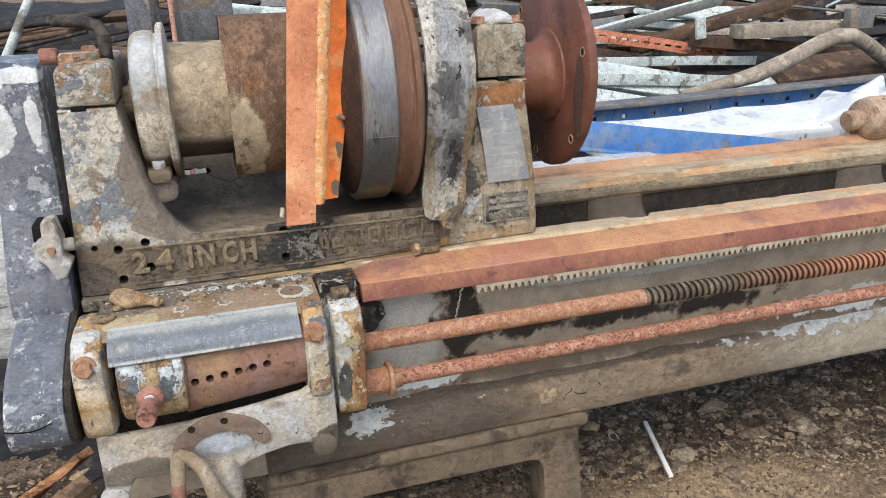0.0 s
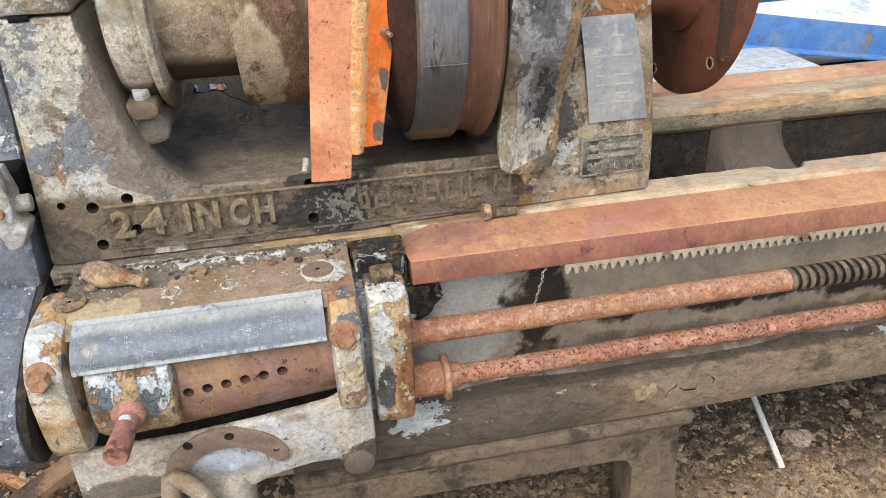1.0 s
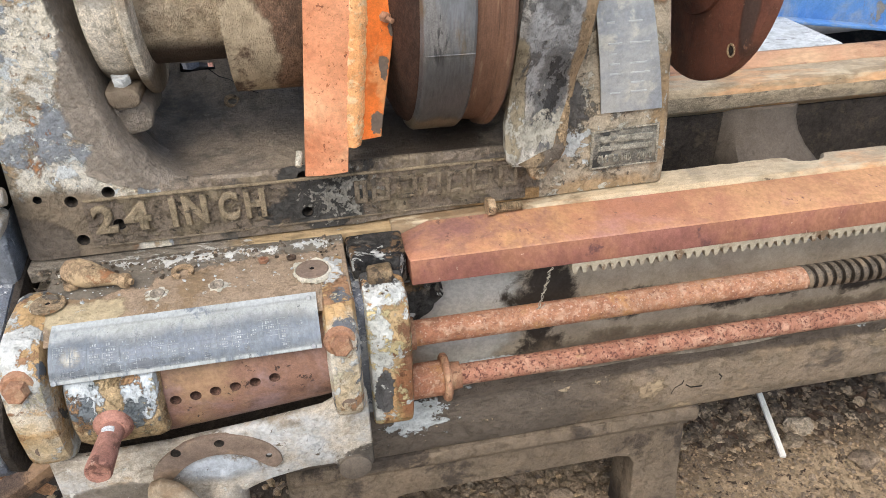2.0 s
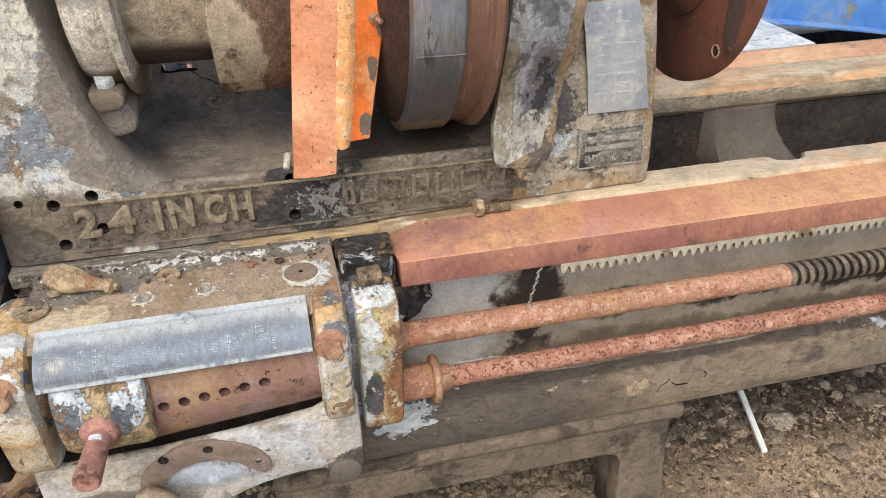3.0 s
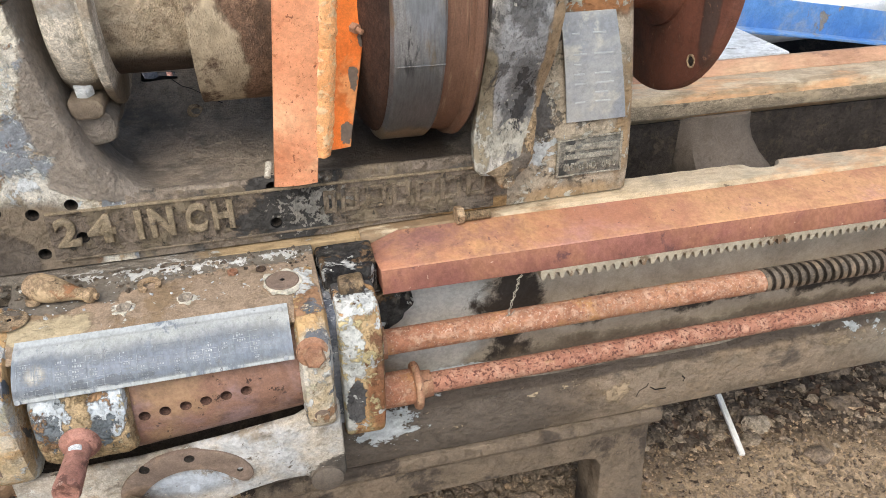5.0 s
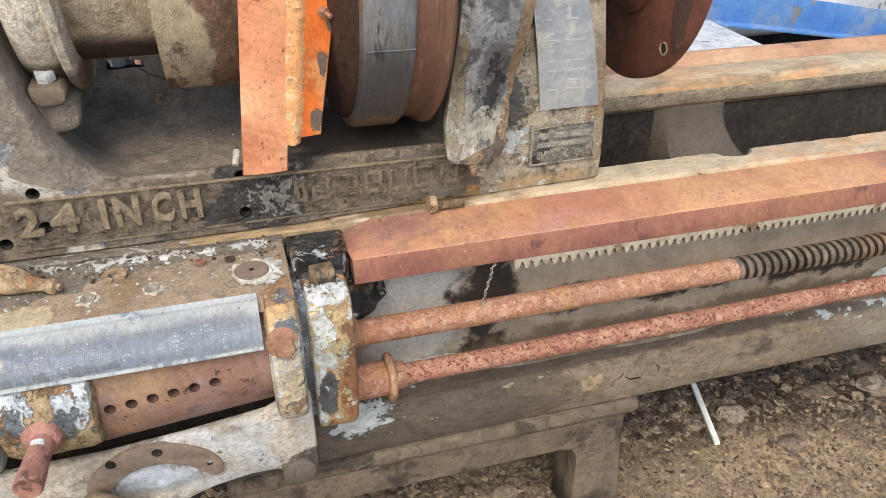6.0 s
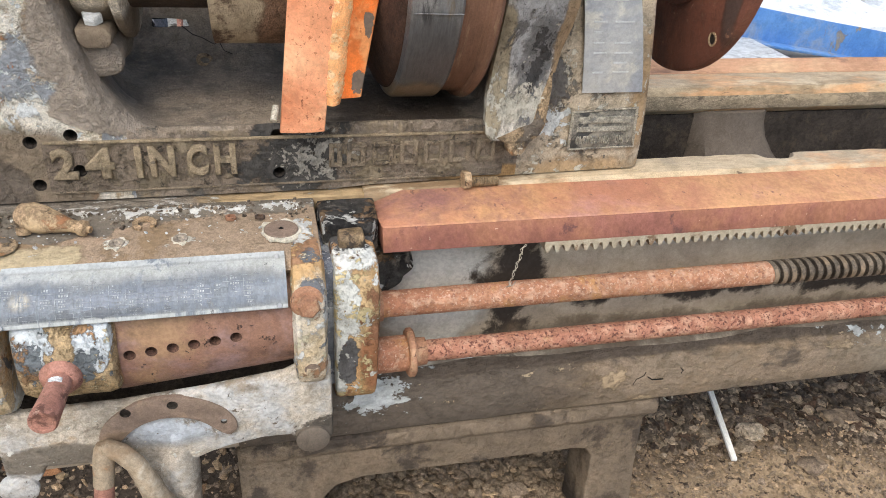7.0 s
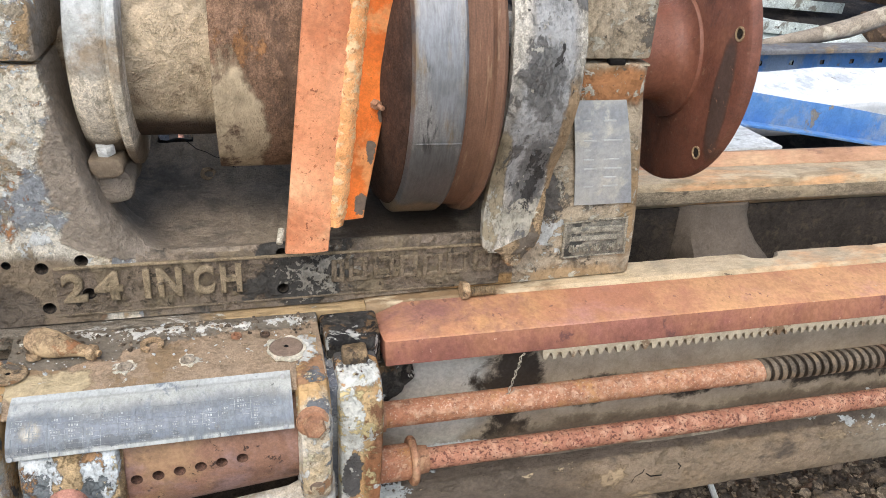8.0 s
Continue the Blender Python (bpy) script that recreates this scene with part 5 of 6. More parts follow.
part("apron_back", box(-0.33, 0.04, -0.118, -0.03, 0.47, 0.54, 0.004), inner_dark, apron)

# black gear cover at the end
cover_prof = [(0.06, 0.712), (0.0, 0.70), (-0.046, 0.690), (-0.10, 0.675), (-0.145, 0.658), (-0.178, 0.641), (-0.200, 0.618), (-0.208, 0.592), (-0.203, 0.563), (-0.188, 0.544), (-0.16, 0.535), (0.06, 0.535)]
cover = part("gear_cover", rough_up(prism(cover_prof, "x", -0.447, -0.362, 0.008, steps=6), 0.002, 12), black_paint, lathe, "crazed black-painted gear cover with white scuffs")
part("cover_lip", prism([(y * 0.985, 0.004 + z * 0.994) for y, z in cover_prof], "x", -0.362, -0.352, 0.002), inner_dark, cover)
part("upper_cover", rough_up(prism([(-0.02, 0.69), (-0.012, 0.74), (0.01, 0.79), (0.045, 0.84), (0.066, 0.90), (0.070, 1.05), (0.078, 1.085), (0.10, 1.095), (0.26, 1.095), (0.26, 0.69)], "x", -0.452, -0.355, 0.010, steps=6), 0.002, 12), black_paint, cover, "upright black cover with white paint patches")
part("cover_crack", tube([(-0.446, -0.2085, 0.598), (-0.43, -0.2092, 0.594), (-0.412, -0.2092, 0.592), (-0.398, -0.2092, 0.594), (-0.382, -0.209, 0.600)], 0.0011, 5), hole_dark, cover)
# Near-black solid block in place of an open recess and its shade.
part("latch_recess", rough_up(box(-0.398, -0.350, -0.003, 0.05, 0.778, 0.848, 0.006), 0.002, 40, 1), hole_dark, cover)
latch = part("latch_casting", rough_up(prism([(-0.375, 0.862), (-0.355, 0.866), (-0.349, 0.83), (-0.352, 0.80), (-0.340, 0.79), (-0.352, 0.765), (-0.37, 0.762), (-0.378, 0.79), (-0.392, 0.80), (-0.392, 0.826), (-0.378, 0.83)], "y", -0.045, -0.005, 0.005), 0.001, 30), apron_paint, lathe, "pale rusty latch casting")
part("latch_pin", rod((-0.395, -0.028, 0.815), (-0.335, -0.020, 0.815), 0.011, 14), apron_paint, latch)
part("latch_screw", turned([(0, 0), (0, 0.007), (0.003, 0.006), (0.003, 0)], (-0.366, -0.0455, 0.815), (0, -1, 0), 14), bolt_rust, latch)

# ---- loose things on the lathe ----
angle = tagged(new("steel_section"), "orange-painted steel section with a rusty weld, leaning on the pulley", "steel section")
angle.location = (0.03, -0.03, 0.81)


def lean(x, z):
    return x + 0.1 * (z - 0.81)


def slab(xa, xb, z0, z1, ya, yb, y2a=None, y2b=None, thick=0.006, n=10):
    rows = []
    for i in range(n + 1):
        z = z0 + (z1 - z0) * i / n
        rows.append([(lean(xa, z), ya, z), (lean(xa * 0.75 + xb * 0.25, z), ya - 0.0022, z), (lean((xa + xb) / 2, z), (ya + yb) / 2 - 0.003, z), (lean(xa * 0.25 + xb * 0.75, z), yb - 0.0022, z), (lean(xb, z), yb, z)])
    return sheet(rows, thick)


part("faded_flange", bevel(slab(0.003, 0.055, 0.807, 1.42, -0.036, -0.036, thick=0.007), 0.001, 1), orange_faded, angle, "faded salmon-orange flange")
web_rows = []
for z, xr in ((0.846, 0.0985), (0.87, 0.102), (0.92, 0.111), (0.955, 0.117), (0.978, 0.1205), (0.985, 0.1225), (0.992, 0.1265), (1.02, 0.1275), (1.1, 0.131), (1.18, 0.1365), (1.3, 0.147), (1.42, 0.159)):
    xl = lean(0.062, z)
    web_rows.append([(xl, -0.034, z), ((xl + xr) / 2, -0.032, z), (xr, -0.029, z)])
part("bright_web", bevel(sheet(web_rows, 0.005), 0.001, 1), orange_paint, angle, "bright orange web with chipped edge")
rows = []
for i in range(140):
    z = 0.840 + 0.576 * i / 139
    w = 0.0120 + 0.0022 * noise.noise((i * 0.21, 2, 9)) + 0.0012 * noise.noise((i * 0.9, 7, 1))
    w *= min(1.0, 0.75 + i / 20)
    row = []
    for k in range(9):
        u = (k - 4) / 4
        p = Vector((lean(0.0610, z) + u * w, -0.0395 + 0.0065 * abs(u) ** 2.2, z))
        p.y -= 0.0022 * noise.noise(p * 210) + 0.0015 * noise.noise(p * 430)
        row.append(tuple(p))
    rows.append(row)
part("weld_bead", sheet(rows, 0.004), weld_rust, angle, "rough grainy rusty weld")
part("web_bolt", turned([(0, 0), (0, 0.006), (0.008, 0.0055), (0.008, 0.003), (0.016, 0.003), (0.016, 0)], (0.109, -0.03, 0.99), (0.6, -1, -0.2), 6), bolt_rust, angle)
part("back_stub", rod((0.0, -0.03, 0.838), (-0.004, -0.045, 0.826), 0.004), wire_pale, angle)

hb = tagged(new("hex_head_bolt"), "small rusty hexagon bolt lying on the way", "bolt")
hb.location = (0.238, -0.03, 0.717)
part("bolt_head", turned([(0, 0), (0, 0.0125), (0.008, 0.0125), (0.010, 0.0112), (0.010, 0)], (0.233, -0.021, 0.7275), (1, 0.06, 0), 6), handle_tan, hb)
b = []
for i in range(12):
    a = 0.0095 + i * 0.0034
    b += [(a, 0.0050), (a + 0.0008, 0.0066), (a + 0.0020, 0.0066), (a + 0.0028, 0.0050)]
part("shank", turned([(0.009, 0)] + b + [(0.0505, 0)], (0.233, -0.021, 0.7235), (1, 0.06, -0.03), 12), nut_tan, hb)
thing("loose_handle", turned([(0, 0), (0.001, 0.007), (0.006, 0.0135), (0.018, 0.0172), (0.032, 0.0165), (0.05, 0.0115), (0.066, 0.0075), (0.074, 0.0070), (0.076, 0.009), (0.083, 0.009), (0.085, 0.004), (0.089, 0.004), (0.089, 0)], (-0.294, -0.044, 0.7225), (1, -0.40, -0.09), 24), handle_tan, "pear-shaped rusty tan handle lying on the gearbox", "handle")


def washer(x, y, z, r, tilt=0, gap=0):
    b = turned([(0, r * 0.55), (0, r), (0.0035, r), (0.0035, r * 0.55)], (0, 0, 0), (0, 0, 1), 24, closed=True)
    if gap:
        bmesh.ops.delete(b, geom=[v for v in b.verts if abs(math.degrees(math.atan2(v.co.y, v.co.x)) + 70) < gap], context="VERTS")
        bmesh.ops.holes_fill(b, edges=b.edges[:], sides=8)
    b.transform(pose(x, y, z, tilt, tilt * 0.5, 0))
    return thing("washer", b, handle_tan, "small rusty washer lying loose", "washer", "loose washers")


washer(-0.158, -0.056, 0.7055, 0.0135, 4, 28)
for nx, ny, nm, k in ((-0.285, -0.060, handle_tan, 1.0), (-0.061, -0.054, bolt_rust, 0.8), (-0.027, -0.055, scrap_brown, 0.72)):
    b = turned([(0, 0.0048 * k), (0, 0.0085 * k), (0.007 * k ** 3, 0.0085 * k), (0.008 * k ** 3, 0.0072 * k), (0.008 * k ** 3, 0.0048 * k)], (nx, ny, 0.7062), (0.05, 0.08, 1), 6 if nm is bolt_rust else 16, closed=True)
    thing("nut", b, nm, "small rusty nut lying loose on the gearbox", "nut", "loose nuts")
washer(-0.092, 0.246, 0.801, 0.012, 30)
wire_path = [(0.302 - 0.0005 * i + 0.0016 * math.sin(i * 1.1) + 0.003 * noise.noise((i * 0.35, 0, 0)), -0.096 - 0.0016 * math.cos(i * 1.1), 0.670 - 0.0022 * i + 0.002 * noise.noise((i * 0.8, 3, 0))) for i in range(34)]
strand = tube(wire_path, 0.0006, 6)
tube([(x - 0.0016 * math.sin(i * 1.1) * 2, y, z) for i, (x, y, z) in enumerate(wire_path)], 0.0006, 6, strand)
tube([(0.296, -0.097, 0.612), (0.291, -0.098, 0.606), (0.287, -0.097, 0.607)], 0.0006, 6, strand)
thing("hanging_wire", strand, wire_pale, "thin pale twisted wire hanging from the way", "wire")

# ---- ground ----
def axis_steps(lo, hi, fine, far):
    a = list(np.arange(lo, hi + 1e-6, fine))
    s, v, w = fine, a[0], a[-1]
    left, right = [], []
    while v > -far:
        s *= 1.35
        v -= s
        left.append(v)
    s = fine
    while w < far:
        s *= 1.35
        w += s
        right.append(w)
    return left[::-1] + a + right


def ground_z(x, y):
    p = Vector((x, y, 0))
    near = math.exp(-((x - 0.5) ** 2 + (y - 0.4) ** 2) / 9)
    return near * (0.030 * noise.noise(p * 1.7) + 0.018 * noise.noise(p * 5) + 0.010 * noise.noise(p * 14) + 0.006 * noise.noise(p * 34)) - 0.012


gx, gy = axis_steps(-1.2, 2.4, 0.02, 400), axis_steps(-0.6, 1.8, 0.02, 400)
verts = [(x, y, ground_z(x, y)) for y in gy for x in gx]
w = len(gx)
faces = [(j * w + i, j * w + i + 1, (j + 1) * w + i + 1, (j + 1) * w + i) for j in range(len(gy) - 1) for i in range(w - 1)]
gm = bpy.data.meshes.new("ground")
gm.from_pydata(verts, [], faces)
gm.shade_smooth()
gm.materials.append(earth)
tagged(new("ground", gm), "bare brown earth with gravel and dark humus", "ground", kind="structure")


def pebble(r, seed, squash=0.7):
    b = bmesh.new()
    bmesh.ops.create_icosphere(b, subdivisions=2, radius=1)
    for v in b.verts:
        n = noise.noise(v.co * 1.1 + Vector((seed * 7.1, 0, 0))) * 0.5 + noise.noise(v.co * 2.6 + Vector((0, seed * 3.3, 0))) * 0.22
        v.co = Vector((v.co.x * 1.15, v.co.y * 0.9, v.co.z * squash)) * r * (1 + n)
    return b


def scatter(name, count, box_xy, sizes, material, label, seed, keep=lambda x, y: True, fine=True, floor=None, long=(0.8, 1.5), thick=(0.5, 0.8)):
    rnd = random.Random(seed)
    shapes = []
    for k in range(6):
        b = bmesh.new()
        bmesh.ops.create_icosphere(b, subdivisions=2 if fine else 1, radius=1)
        for v in b.verts:
            v.co *= 1 + 0.6 * noise.noise(v.co * 1.4 + Vector((k * 9.0 + seed, 0, 0))) + 0.35 * noise.noise(v.co * 3.1 + Vector((0, k * 5.0 + seed, 0)))
        b.verts.ensure_lookup_table()
        shapes.append(([v.co.copy() for v in b.verts], [[v.index for v in f.verts] for f in b.faces]))
        b.free()
    vs, fs = [], []
    while count:
        x, y = rnd.uniform(*box_xy[:2]), rnd.uniform(*box_xy[2:])
        if not keep(x, y):
            continue
        count -= 1
        s = sizes[0] + (sizes[1] - sizes[0]) * rnd.random() ** 3
        m = pose(x, y, (floor or ground_z)(x, y) + s * 0.25, rnd.uniform(-25, 25), rnd.uniform(-25, 25), rnd.uniform(0, 360)) @ Matrix.Diagonal((s * rnd.uniform(*long), s, s * rnd.uniform(*thick), 1))
        pv, pf = rnd.choice(shapes)
        o = len(vs)
        vs += [tuple(m @ p) for p in pv]
        fs += [[o + i for i in f] for f in pf]
    me = bpy.data.meshes.new(name)
    me.from_pydata(vs, [], fs)
    me.materials.append(material)
    return tagged(new(name, me), label, name, kind="stuff")


scatter("fine_gravel", 30000, (0.5, 1.75, -0.3, 0.75), (0.0012, 0.0055), stone, "fine sandy gravel on the earth", 15, fine=False)
scatter("gravel", 13000, (-0.9, 2.2, -0.4, 1.3), (0.002, 0.010), stone, "loose gravel on the earth", 5, lambda x, y: y > 0.10 + 0.12 * noise.noise((x * 3, y * 3, 1)) or (x * 977 + y * 571) % 1 < 0.35, fine=False)
def humus(x, y):
    return y > 0.12 - 0.10 * max(x - 0.95, 0) / 0.4 + 0.09 * noise.noise((x * 2.6, y * 2.6, 4))


scatter("soil_clods", 9000, (-0.6, 2.4, -0.1, 1.3), (0.0025, 0.010), soil_clod, "dark crumbly soil clods", 8, humus)
scatter("soil_lumps", 9000, (0.55, 1.7, -0.05, 0.7), (0.003, 0.0125), soil_clod, "larger dark lumps of soil and stone", 9, humus)
scatter("loose_earth", 4200, (-0.1, 0.6, 0.0, 0.55), (0.003, 0.013), earth_clod, "dry brown clods of earth under the lathe", 10, fine=False)
scatter("bark_chips", 1500, (0.55, 1.9, -0.05, 0.8), (0.004, 0.013), bark_brown, "flat dark bark and wood chips in the soil", 12, humus, long=(1.8, 4.0), thick=(0.25, 0.45))
scatter("pale_chips", 320, (0.5, 1.9, -0.3, 0.8), (0.0016, 0.007), rock_pale, "small pale stone chips on the earth", 14)
scatter("dry_twigs", 130, (0.5, 1.9, -0.3, 0.8), (0.0012, 0.0022), twig_tan, "thin dry twigs and straws on the earth", 16, fine=False, long=(9, 26), thick=(0.7, 1.0))
scatter("wood_litter", 420, (-0.75, 0.45, -0.15, 0.6), (0.003, 0.010), twig_tan, "splintered wood litter on the earth under the lathe", 18, fine=False, long=(2.0, 6.0), thick=(0.2, 0.4))
scatter("dirt_crumbs", 420, (-0.33, 0.03, -0.1, -0.016), (0.0006, 0.0030), soil_clod, "dirt crumbs lying on the gearbox", 31, lambda x, y: y > -0.045 + 0.05 * noise.noise((x * 20, y * 20, 2)), fine=False, floor=lambda x, y: 0.7085 if y > -0.032 else 0.7045)
scatter("dirt_crumbs", 500, (-0.14, 0.25, 0.03, 0.28), (0.0006, 0.0024), trough_dust, "dirt crumbs in the headstock trough", 37, fine=False, floor=trough_z)
scatter("paint_flakes", 90, (-0.30, 0.03, -0.1, -0.016), (0.0008, 0.0026), scrap_white, "small pale paint flakes on the gearbox", 33, fine=False, floor=lambda x, y: 0.7085 if y > -0.032 else 0.7045)
for k, (x, y, s) in enumerate(((1.0, 0.135, 0.030), (1.064, 0.018, 0.027), (1.19, 0.12, 0.026), (1.27, 0.22, 0.024), (0.35, 0.12, 0.02), (0.41, 0.05, 0.022), (1.2, 0.3, 0.03), (0.2, 0.2, 0.02), (1.35, 0.1, 0.035), (0.82, -0.12, 0.022), (-0.3, -0.1, 0.04), (0.963, 0.103, 0.020), (1.224, 0.115, 0.022), (1.18, 0.14, 0.018), (1.37, 0.166, 0.026), (0.83, 0.34, 0.02))):
    b = pebble(s, k + 1, 0.6)
    b.transform(Matrix.Translation((x, y, ground_z(x, y) + s * 0.2)))
    thing("rock", b, rock_pale if k in (0, 8, 9, 10) else (soil_clod if k == 11 else stone), "rough pale grey-brown rock lying on the earth", "rock", "rocks on the ground")
b = box(-0.006, 0.006, -0.115, 0.115, -0.004, 0.004, 0.001)
box(-0.0012, 0.0012, -0.114, 0.114, 0.0035, 0.0052, 0.0004, b)
b.transform(pose(0.935, 0.170, ground_z(0.935, 0.17) + 0.022, 3, 0, -15))
thing("white_stick", b, wood_pale, "thin white ridged strip lying on the earth", "strip")
thing("plastic_ring", turned([(-0.002, 0.014), (0, 0.017), (0.002, 0.014), (0, 0.011)], (0.86, 0.27, ground_z(0.86, 0.27) + 0.012), (0.3, -0.4, 1), 20, closed=True), wire_pale, "small pale ring on the earth", "ring")


# ---- scrap yard behind ----
def beam(name, p, q, w, h, material, label, category, kind="flat", turn=0.0, group=""):
    """A bar of scrap from p to q: flat, angle, channel or round."""
    p, q = Vector(p), Vector(q)
    d = (q - p).length
    t = 0.006 + 0.04 * min(w, h)
    if kind == "round":
        n = 8
        b = tube([p.lerp(q, i / n) + Vector(noise.noise_vector(p + Vector((i * 0.3, 0, 0)))) * w * 0.12 for i in range(n + 1)], w / 2, 12)
        return thing(name, b, material, label, category, group)
    prof = {"flat": [(-w / 2, -h / 2), (w / 2, -h / 2), (w / 2, h / 2), (-w / 2, h / 2)],
            "angle": [(-w / 2, -h / 2), (w / 2, -h / 2), (w / 2, -h / 2 + t), (-w / 2 + t, -h / 2 + t), (-w / 2 + t, h / 2), (-w / 2, h / 2)],
            "channel": [(w / 2, -h / 2), (-w / 2, -h / 2), (-w / 2, h / 2), (w / 2, h / 2), (w / 2, h / 2 - t), (-w / 2 + t, h / 2 - t), (-w / 2 + t, -h / 2 + t), (w / 2, -h / 2 + t)]}[kind]
    b = prism(prof, "x", 0, d, min(w, h) * 0.06, steps=8)
    for v in b.verts:
        v.co += Vector(noise.noise_vector(v.co * 2.5 + p)) * 0.006
    x = (q - p).normalized()
    y = Vector((0, 0, 1)).cross(x).normalized()
    z = x.cross(y)
    m = Matrix((x, y, z)).transposed().to_4x4()
    b.transform(Matrix.Translation(p) @ m @ pose(0, 0, 0, turn))
    return thing(name, b, material, label, category, group)


def section(name, p, q, w, h, material, label, category, kind, turn=0.0):
    """A rolled steel angle or channel from p to q, with web and flanges as parts. Returns its web."""
    p, q = Vector(p), Vector(q)
    d, t = (q - p).length, 0.006 + 0.04 * min(w, h)
    web = [(-w / 2, -h / 2 + t), (-w / 2 + t, -h / 2 + t), (-w / 2 + t, h / 2 - t), (-w / 2, h / 2 - t)]
    low = [(-w / 2, -h / 2), (w / 2, -h / 2), (w / 2, -h / 2 + t), (-w / 2, -h / 2 + t)]
    high = [(y, z + h - t) for y, z in low]
    if kind == "angle":
        web[2:] = [(-w / 2 + t, h / 2), (-w / 2, h / 2)]
    ob = tagged(new(name), label, category)
    ob.location = p
    x = (q - p).normalized()
    y = Vector((0, 0, 1)).cross(x).normalized()
    m = Matrix.Translation(p) @ Matrix((x, y, x.cross(y))).transposed().to_4x4() @ pose(0, 0, 0, turn)
    made = []
    for word, prof in (("web", web), ("flange", low)) + ((("flange", high),) if kind == "channel" else ()):
        b = prism(prof, "x", 0, d, t * 0.12, steps=10)
        for v in b.verts:
            v.co += Vector(noise.noise_vector(v.co * 2.5 + p)) * 0.006
        b.transform(m)
        made.append(part(word, b, material, ob))
    return made[0]


def punch(ob, p, q, count, length, height, first=0.04, last=0.96):
    """Cut a row of slots through the web of the bar ob from p to q."""
    p, q = Vector(p), Vector(q)
    x = (q - p).normalized()
    y = Vector((0, 0, 1)).cross(x).normalized()
    m = Matrix((x, y, x.cross(y))).transposed().to_4x4()
    c = None
    for i in range(count):
        b = box(-length / 2, length / 2, -0.2, 0.2, -height / 2, height / 2, 0)
        b.transform(Matrix.Translation(p.lerp(q, first + (last - first) * i / (count - 1))) @ m)
        c = join(c, b)
    bore(ob, c)


thing("scrap_heap", rough_up(prism([(0.5, -0.05), (2.2, -0.05), (9, -0.05), (9, 1.0), (5.2, 0.9), (3.6, 0.62), (2.6, 0.36), (1.8, 0.12)], "x", -8, 14, 0, steps=60), 0.16, 1.3, 1), scrap_dark, "dark heap of tangled scrap", "scrap heap", kind="stuff")
section("blue_channel", (1.15, 1.40, 0.605), (2.62, 1.52, 0.355), 0.115, 0.075, scrap_blue, "blue-painted steel angle with rust marks in the scrap", "steel angle", "angle", 90)
punch(section("blue_channel", (1.3, 2.2, 0.463), (4.6, 2.35, 0.49), 0.10, 0.13, scrap_blue, "long blue steel channel with a grey flange", "steel channel", "channel", 0), (1.3, 2.2, 0.475), (4.6, 2.35, 0.502), 18, 0.025, 0.022)
beam("grey_flat_bar", (1.3, 2.13, 0.545), (4.6, 2.28, 0.572), 0.13, 0.02, scrap_grey, "grey steel bar lying over the blue channel", "steel bar")
b = box(-0.78, 0.78, -0.17, 0.17, -0.07, 0.07, 0.02)
rough_up(b, 0.022, 7, 4)
b.transform(pose(2.375, 1.85, 0.41, 12, 1, 7.4))
thing("white_package", b, white_film, "long package wrapped in wrinkled white film", "package")
beam("white_board", (0.95, 1.15, 0.475), (1.60, 1.2, 0.455), 0.28, 0.10, scrap_white, "weathered white-painted timber end", "timber")
b = box(-0.23, 0.23, -0.15, 0.15, -0.06, 0.06, 0.02)
rough_up(b, 0.045, 9, 4)
b.transform(pose(3.1, 1.9, 0.46, -20, -16, 26))
thing("white_sheet", b, white_film, "crumpled white plastic sheet in the scrap", "sheet")
beam("mint_sheet", (1.7, 2.62, 0.56), (2.85, 2.6, 0.31), 0.16, 0.03, scrap_mint, "pale mint-white steel strip with slots", "steel strip", "channel", 60)
beam("mint_sheet", (1.9, 2.85, 0.655), (3.3, 2.8, 0.40), 0.18, 0.04, scrap_mint, "pale mint-white steel strip", "steel strip", "flat", 50)
beam("mint_sheet", (2.5, 2.7, 0.37), (3.4, 2.75, 0.47), 0.16, 0.05, scrap_mint, "pale mint-white steel strip", "steel strip", "flat", 30)
punch(section("orange_channel", (1.9, 3.2, 0.885), (3.32, 3.2, 0.64), 0.06, 0.075, scrap_orange, "orange perforated steel channel", "steel channel", "channel", 0), (1.9, 3.2, 0.885), (3.32, 3.2, 0.64), 17, 0.045, 0.013)
for k, (xa, za, xb, zb, yy, ww) in enumerate(((1.75, 0.62, 3.1, 0.52, 2.75, 0.07), (1.6, 0.50, 2.9, 0.40, 2.55, 0.06), (1.9, 0.70, 2.9, 0.42, 2.9, 0.05), (2.2, 0.66, 3.5, 0.60, 3.05, 0.06), (1.8, 0.80, 3.2, 0.72, 3.35, 0.05))):
    e = beam("mint_sheet", (xa, yy, za), (xb, yy + 0.05, zb), 0.04, ww, scrap_mint, "pale mint-white slotted steel strip in the scrap", "steel strip", "angle")
    if k in (0, 2):
        punch(e, (xa, yy, za), (xb, yy + 0.05, zb), 12, 0.03, 0.012)
pp = [(2.45, 2.4, 0.53), (2.72, 2.4, 0.565), (2.95, 2.4, 0.61), (3.18, 2.4, 0.685), (3.37, 2.4, 0.765), (3.52, 2.42, 0.80), (3.66, 2.45, 0.79), (3.85, 2.5, 0.72), (4.2, 2.6, 0.55)]
thing("bent_pipe", tube(pp, [0.02, 0.038, 0.048, 0.048, 0.046, 0.046, 0.045, 0.045, 0.045], 14), scrap_tan, "dusty grey-tan bent pipe in the scrap", "pipe")
beam("white_beam", (2.2, 3.5, 0.77), (3.4, 3.4, 1.02), 0.10, 0.10, scrap_mint, "long off-white steel angle", "steel angle", "angle", 40)
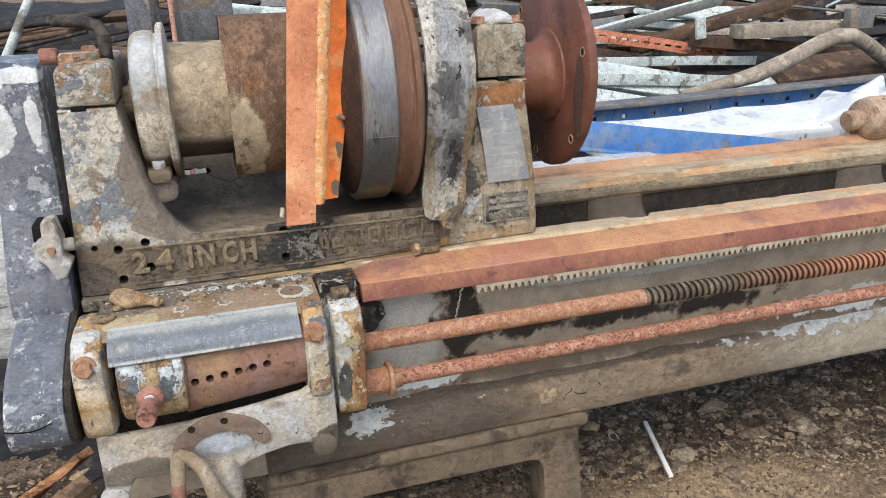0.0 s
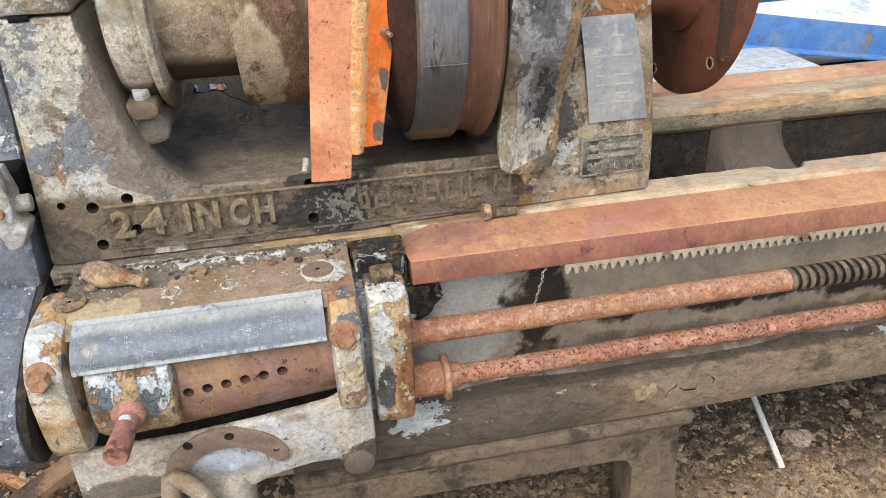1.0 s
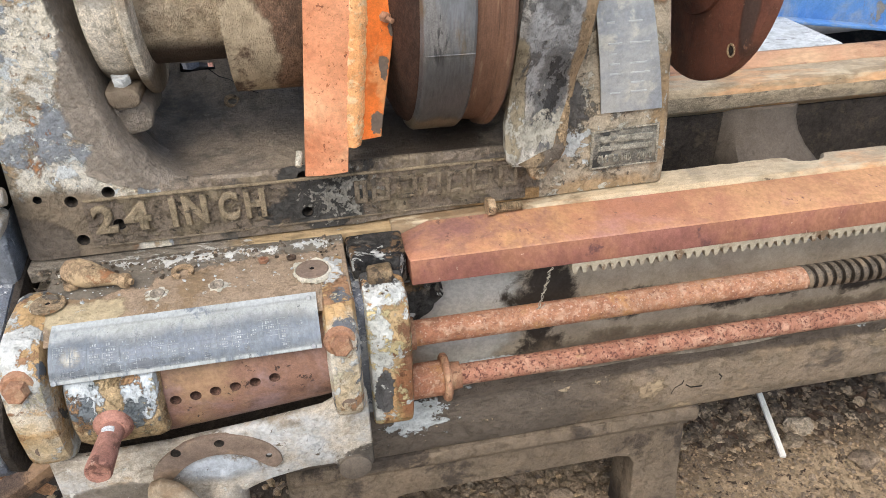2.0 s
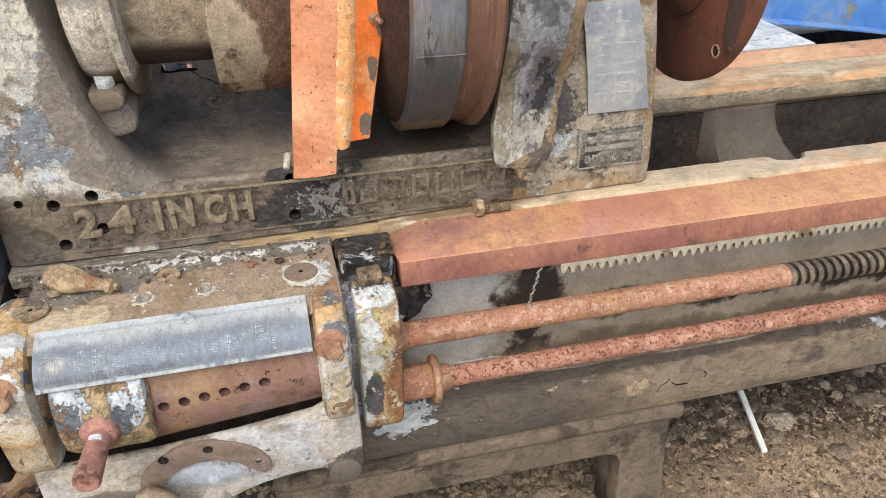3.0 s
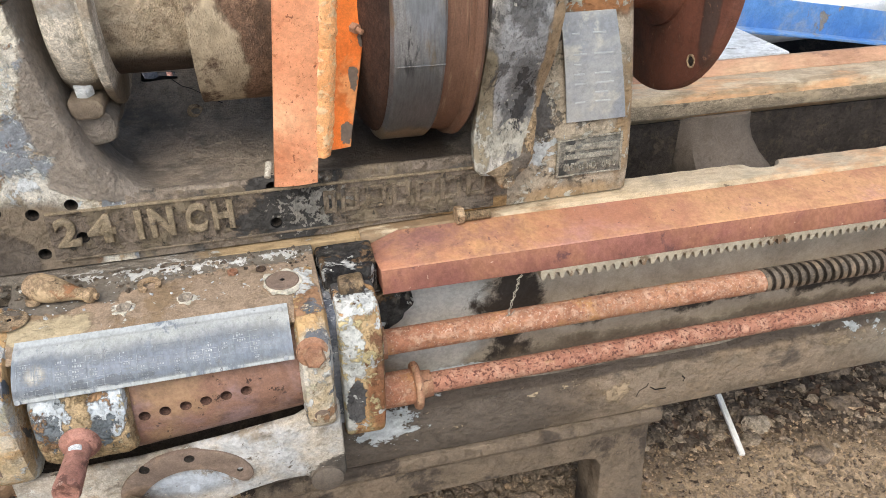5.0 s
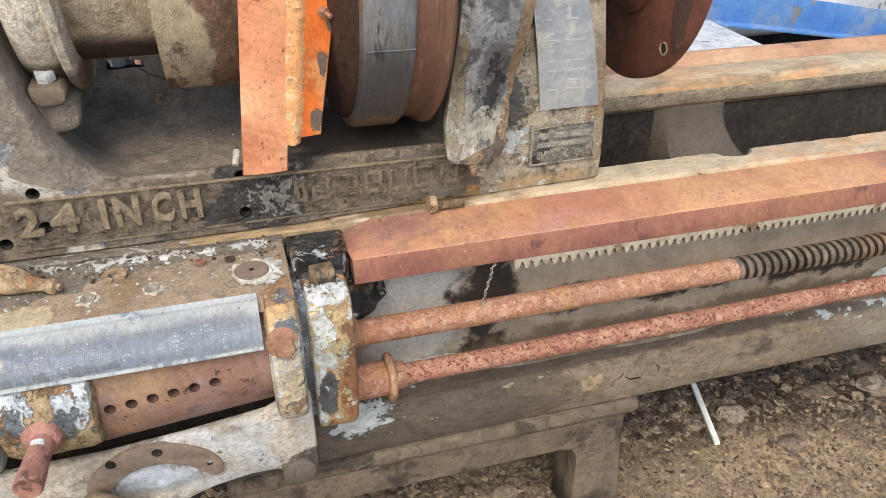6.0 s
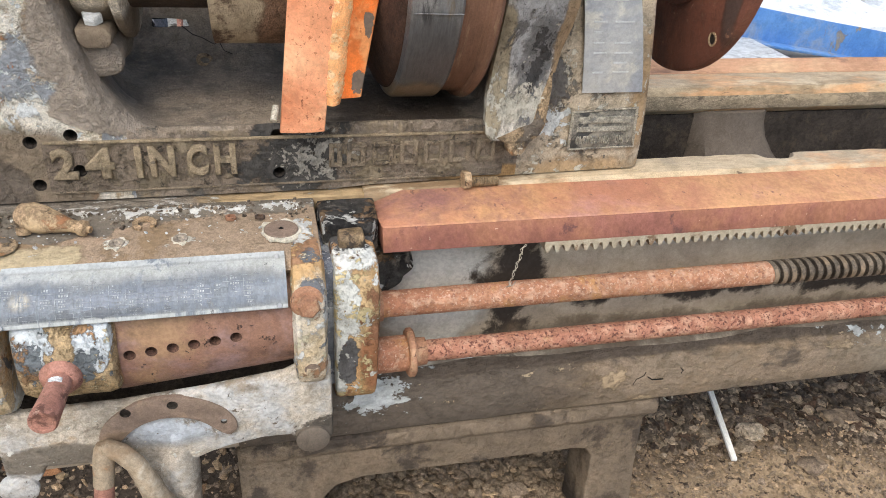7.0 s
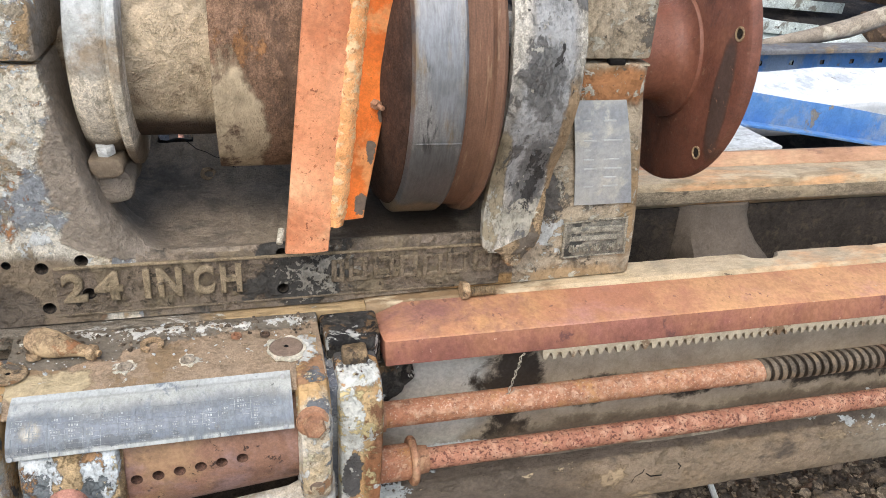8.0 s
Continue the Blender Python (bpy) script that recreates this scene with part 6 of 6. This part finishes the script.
beam("timber", (2.7, 3.35, 0.70), (4.3, 3.3, 1.06), 0.12, 0.07, scrap_brown, "brown old timber in the scrap", "timber")
beam("timber", (3.25, 3.0, 0.80), (4.05, 2.95, 0.80), 0.16, 0.09, scrap_tan, "pale brown old timber in the scrap", "timber")
beam("timber", (3.0, 3.1, 0.75), (4.6, 3.1, 0.58), 0.12, 0.08, scrap_brown, "dark brown old timber in the scrap", "timber")
beam("rusty_plate", (3.4, 2.75, 0.50), (4.3, 2.7, 0.56), 0.25, 0.16, scrap_brown, "brown rusty plate in the scrap", "steel plate", "flat", 25)
beam("grey_box", (3.94, 2.8, 0.86), (4.14, 2.8, 0.86), 0.06, 0.13, scrap_grey, "small grey sheet-metal box", "box")
beam("grey_box", (2.965, 3.0, 0.90), (2.985, 3.0, 0.77), 0.02, 0.07, scrap_mint, "small pale sheet-metal piece", "sheet")
beam("pole", (-0.24, 0.75, 0.0), (-0.215, 0.80, 2.0), 0.065, 0.05, post_grey, "upright grey steel post behind the headstock", "post", "flat")
beam("thin_pipe", (-0.172, 0.7, 0.0), (-0.148, 0.72, 1.9), 0.012, 0.012, scrap_pink, "thin pinkish upright pipe", "pipe", "round")
beam("concrete_block", (-0.16, 0.95, 1.13), (-0.02, 0.98, 1.13), 0.16, 0.17, scrap_grey, "dusty grey block in the scrap", "block")
beam("support_frame", (-0.3, 1.0, 0.0), (0.1, 1.0, 1.04), 0.1, 0.1, scrap_brown, "brown rusty steel frame in the scrap", "steel frame")
beam("support_frame", (0.1, 1.02, 0.98), (-0.5, 1.02, 0.99), 0.12, 0.1, scrap_brown, "brown rusty steel frame in the scrap", "steel frame")
beam("green_pole", (-0.64, 0.8, 0.9), (-0.40, 0.82, 1.32), 0.022, 0.022, scrap_mint, "pale green slanting pole", "pole", "round")
beam("white_sheet", (-0.40, 1.06, 0.74), (0.05, 1.06, 0.76), 0.03, 0.27, scrap_white, "white sheet standing behind the headstock", "sheet")
beam("white_sheet", (-0.95, 0.55, 0.56), (-0.50, 0.55, 0.56), 0.1, 0.34, scrap_white, "white sheet standing behind the gear cover", "sheet")
rnd = random.Random(21)
for k in range(230):
    x = rnd.uniform(-3.2, 7.0)
    y = rnd.uniform(1.5 if x < 0.6 else (3.4 if x < 3.6 else 2.9), 5.5)
    z = 0.15 + 0.2 * (y - 1.5) + rnd.uniform(-0.1, 0.28)
    z = min(z, 0.98)
    L, a, e = rnd.uniform(0.6, 2.2), rnd.uniform(-0.6, 0.6), rnd.uniform(-0.2, 0.2)
    d = Vector((math.cos(a), math.sin(a), e)) * L / 2
    kind, w, h = rnd.choice((("flat", 0.12, 0.02), ("flat", 0.07, 0.05), ("angle", 0.06, 0.06), ("channel", 0.05, 0.09), ("round", 0.04, 0.04), ("round", 0.022, 0.022)))
    mt, tone = rnd.choice(((scrap_brown, "brown rusty"), (scrap_dark, "dark sooty"), (scrap_grey, "dull grey"), (scrap_tan, "dusty tan"), (scrap_mint, "off-white"), (scrap_mint, "off-white"), (scrap_grey, "dull grey")) if x > 0.5 else ((scrap_brown, "brown rusty"), (scrap_dark, "dark sooty"), (scrap_dark, "dark sooty")))
    word = {"flat": "bar", "angle": "angle", "channel": "channel", "round": "pipe"}[kind]
    beam("scrap_" + word, Vector((x, y, z)) - d, Vector((x, y, z)) + d, w, h, mt, f"{tone} steel {word} thrown on the scrap heap", "steel " + word, kind, rnd.uniform(-60, 60), "scrap bars")
# rusty casting lying on the rear way, and scraps under the gear cover
b = turned([(0, 0), (0.002, 0.024), (0.01, 0.030), (0.05, 0.031), (0.056, 0.050), (0.066, 0.060), (0.09, 0.064), (0.16, 0.061), (0.30, 0.066), (0.40, 0.06), (0.41, 0)], (1.66, 0.43, 0.775), (1, 0.06, 0.02), 32)
thing("roller_casting", rough_up(b, 0.006, 18), cast_pink, "rusty tan cylindrical casting lying on the rear way", "casting")
for k, (x, y, z, s, turn) in enumerate(((-0.60, 0.40, 0.07, 1.0, 25), (-0.53, 0.30, 0.05, 0.7, 70), (-0.66, 0.30, 0.04, 0.8, -30), (-0.50, 0.22, 0.03, 0.5, 10), (-0.44, 0.30, 0.03, 0.5, 120))):
    b = prism([(0, 0), (0.09, 0.01), (0.15, 0.03), (0.11, 0.06), (0.05, 0.05), (-0.04, 0.07), (-0.06, 0.03)], "y", 0, 0.02, 0.002)
    rough_up(b, 0.008, 22, 1)
    b.transform(pose(x, y, z, 50 - 20 * k, 15 * k - 20, turn) @ Matrix.Scale(s, 4))
    thing("wood_splinter", b, wood_torn, "torn orange-brown piece of wood on the earth", "wood piece", "wood pieces")
beam("rusty_bar", (-0.78, 0.09, 0.06), (-0.46, 0.27, 0.17), 0.05, 0.03, scrap_brown, "dark rusty bar lying under the cover", "steel bar")
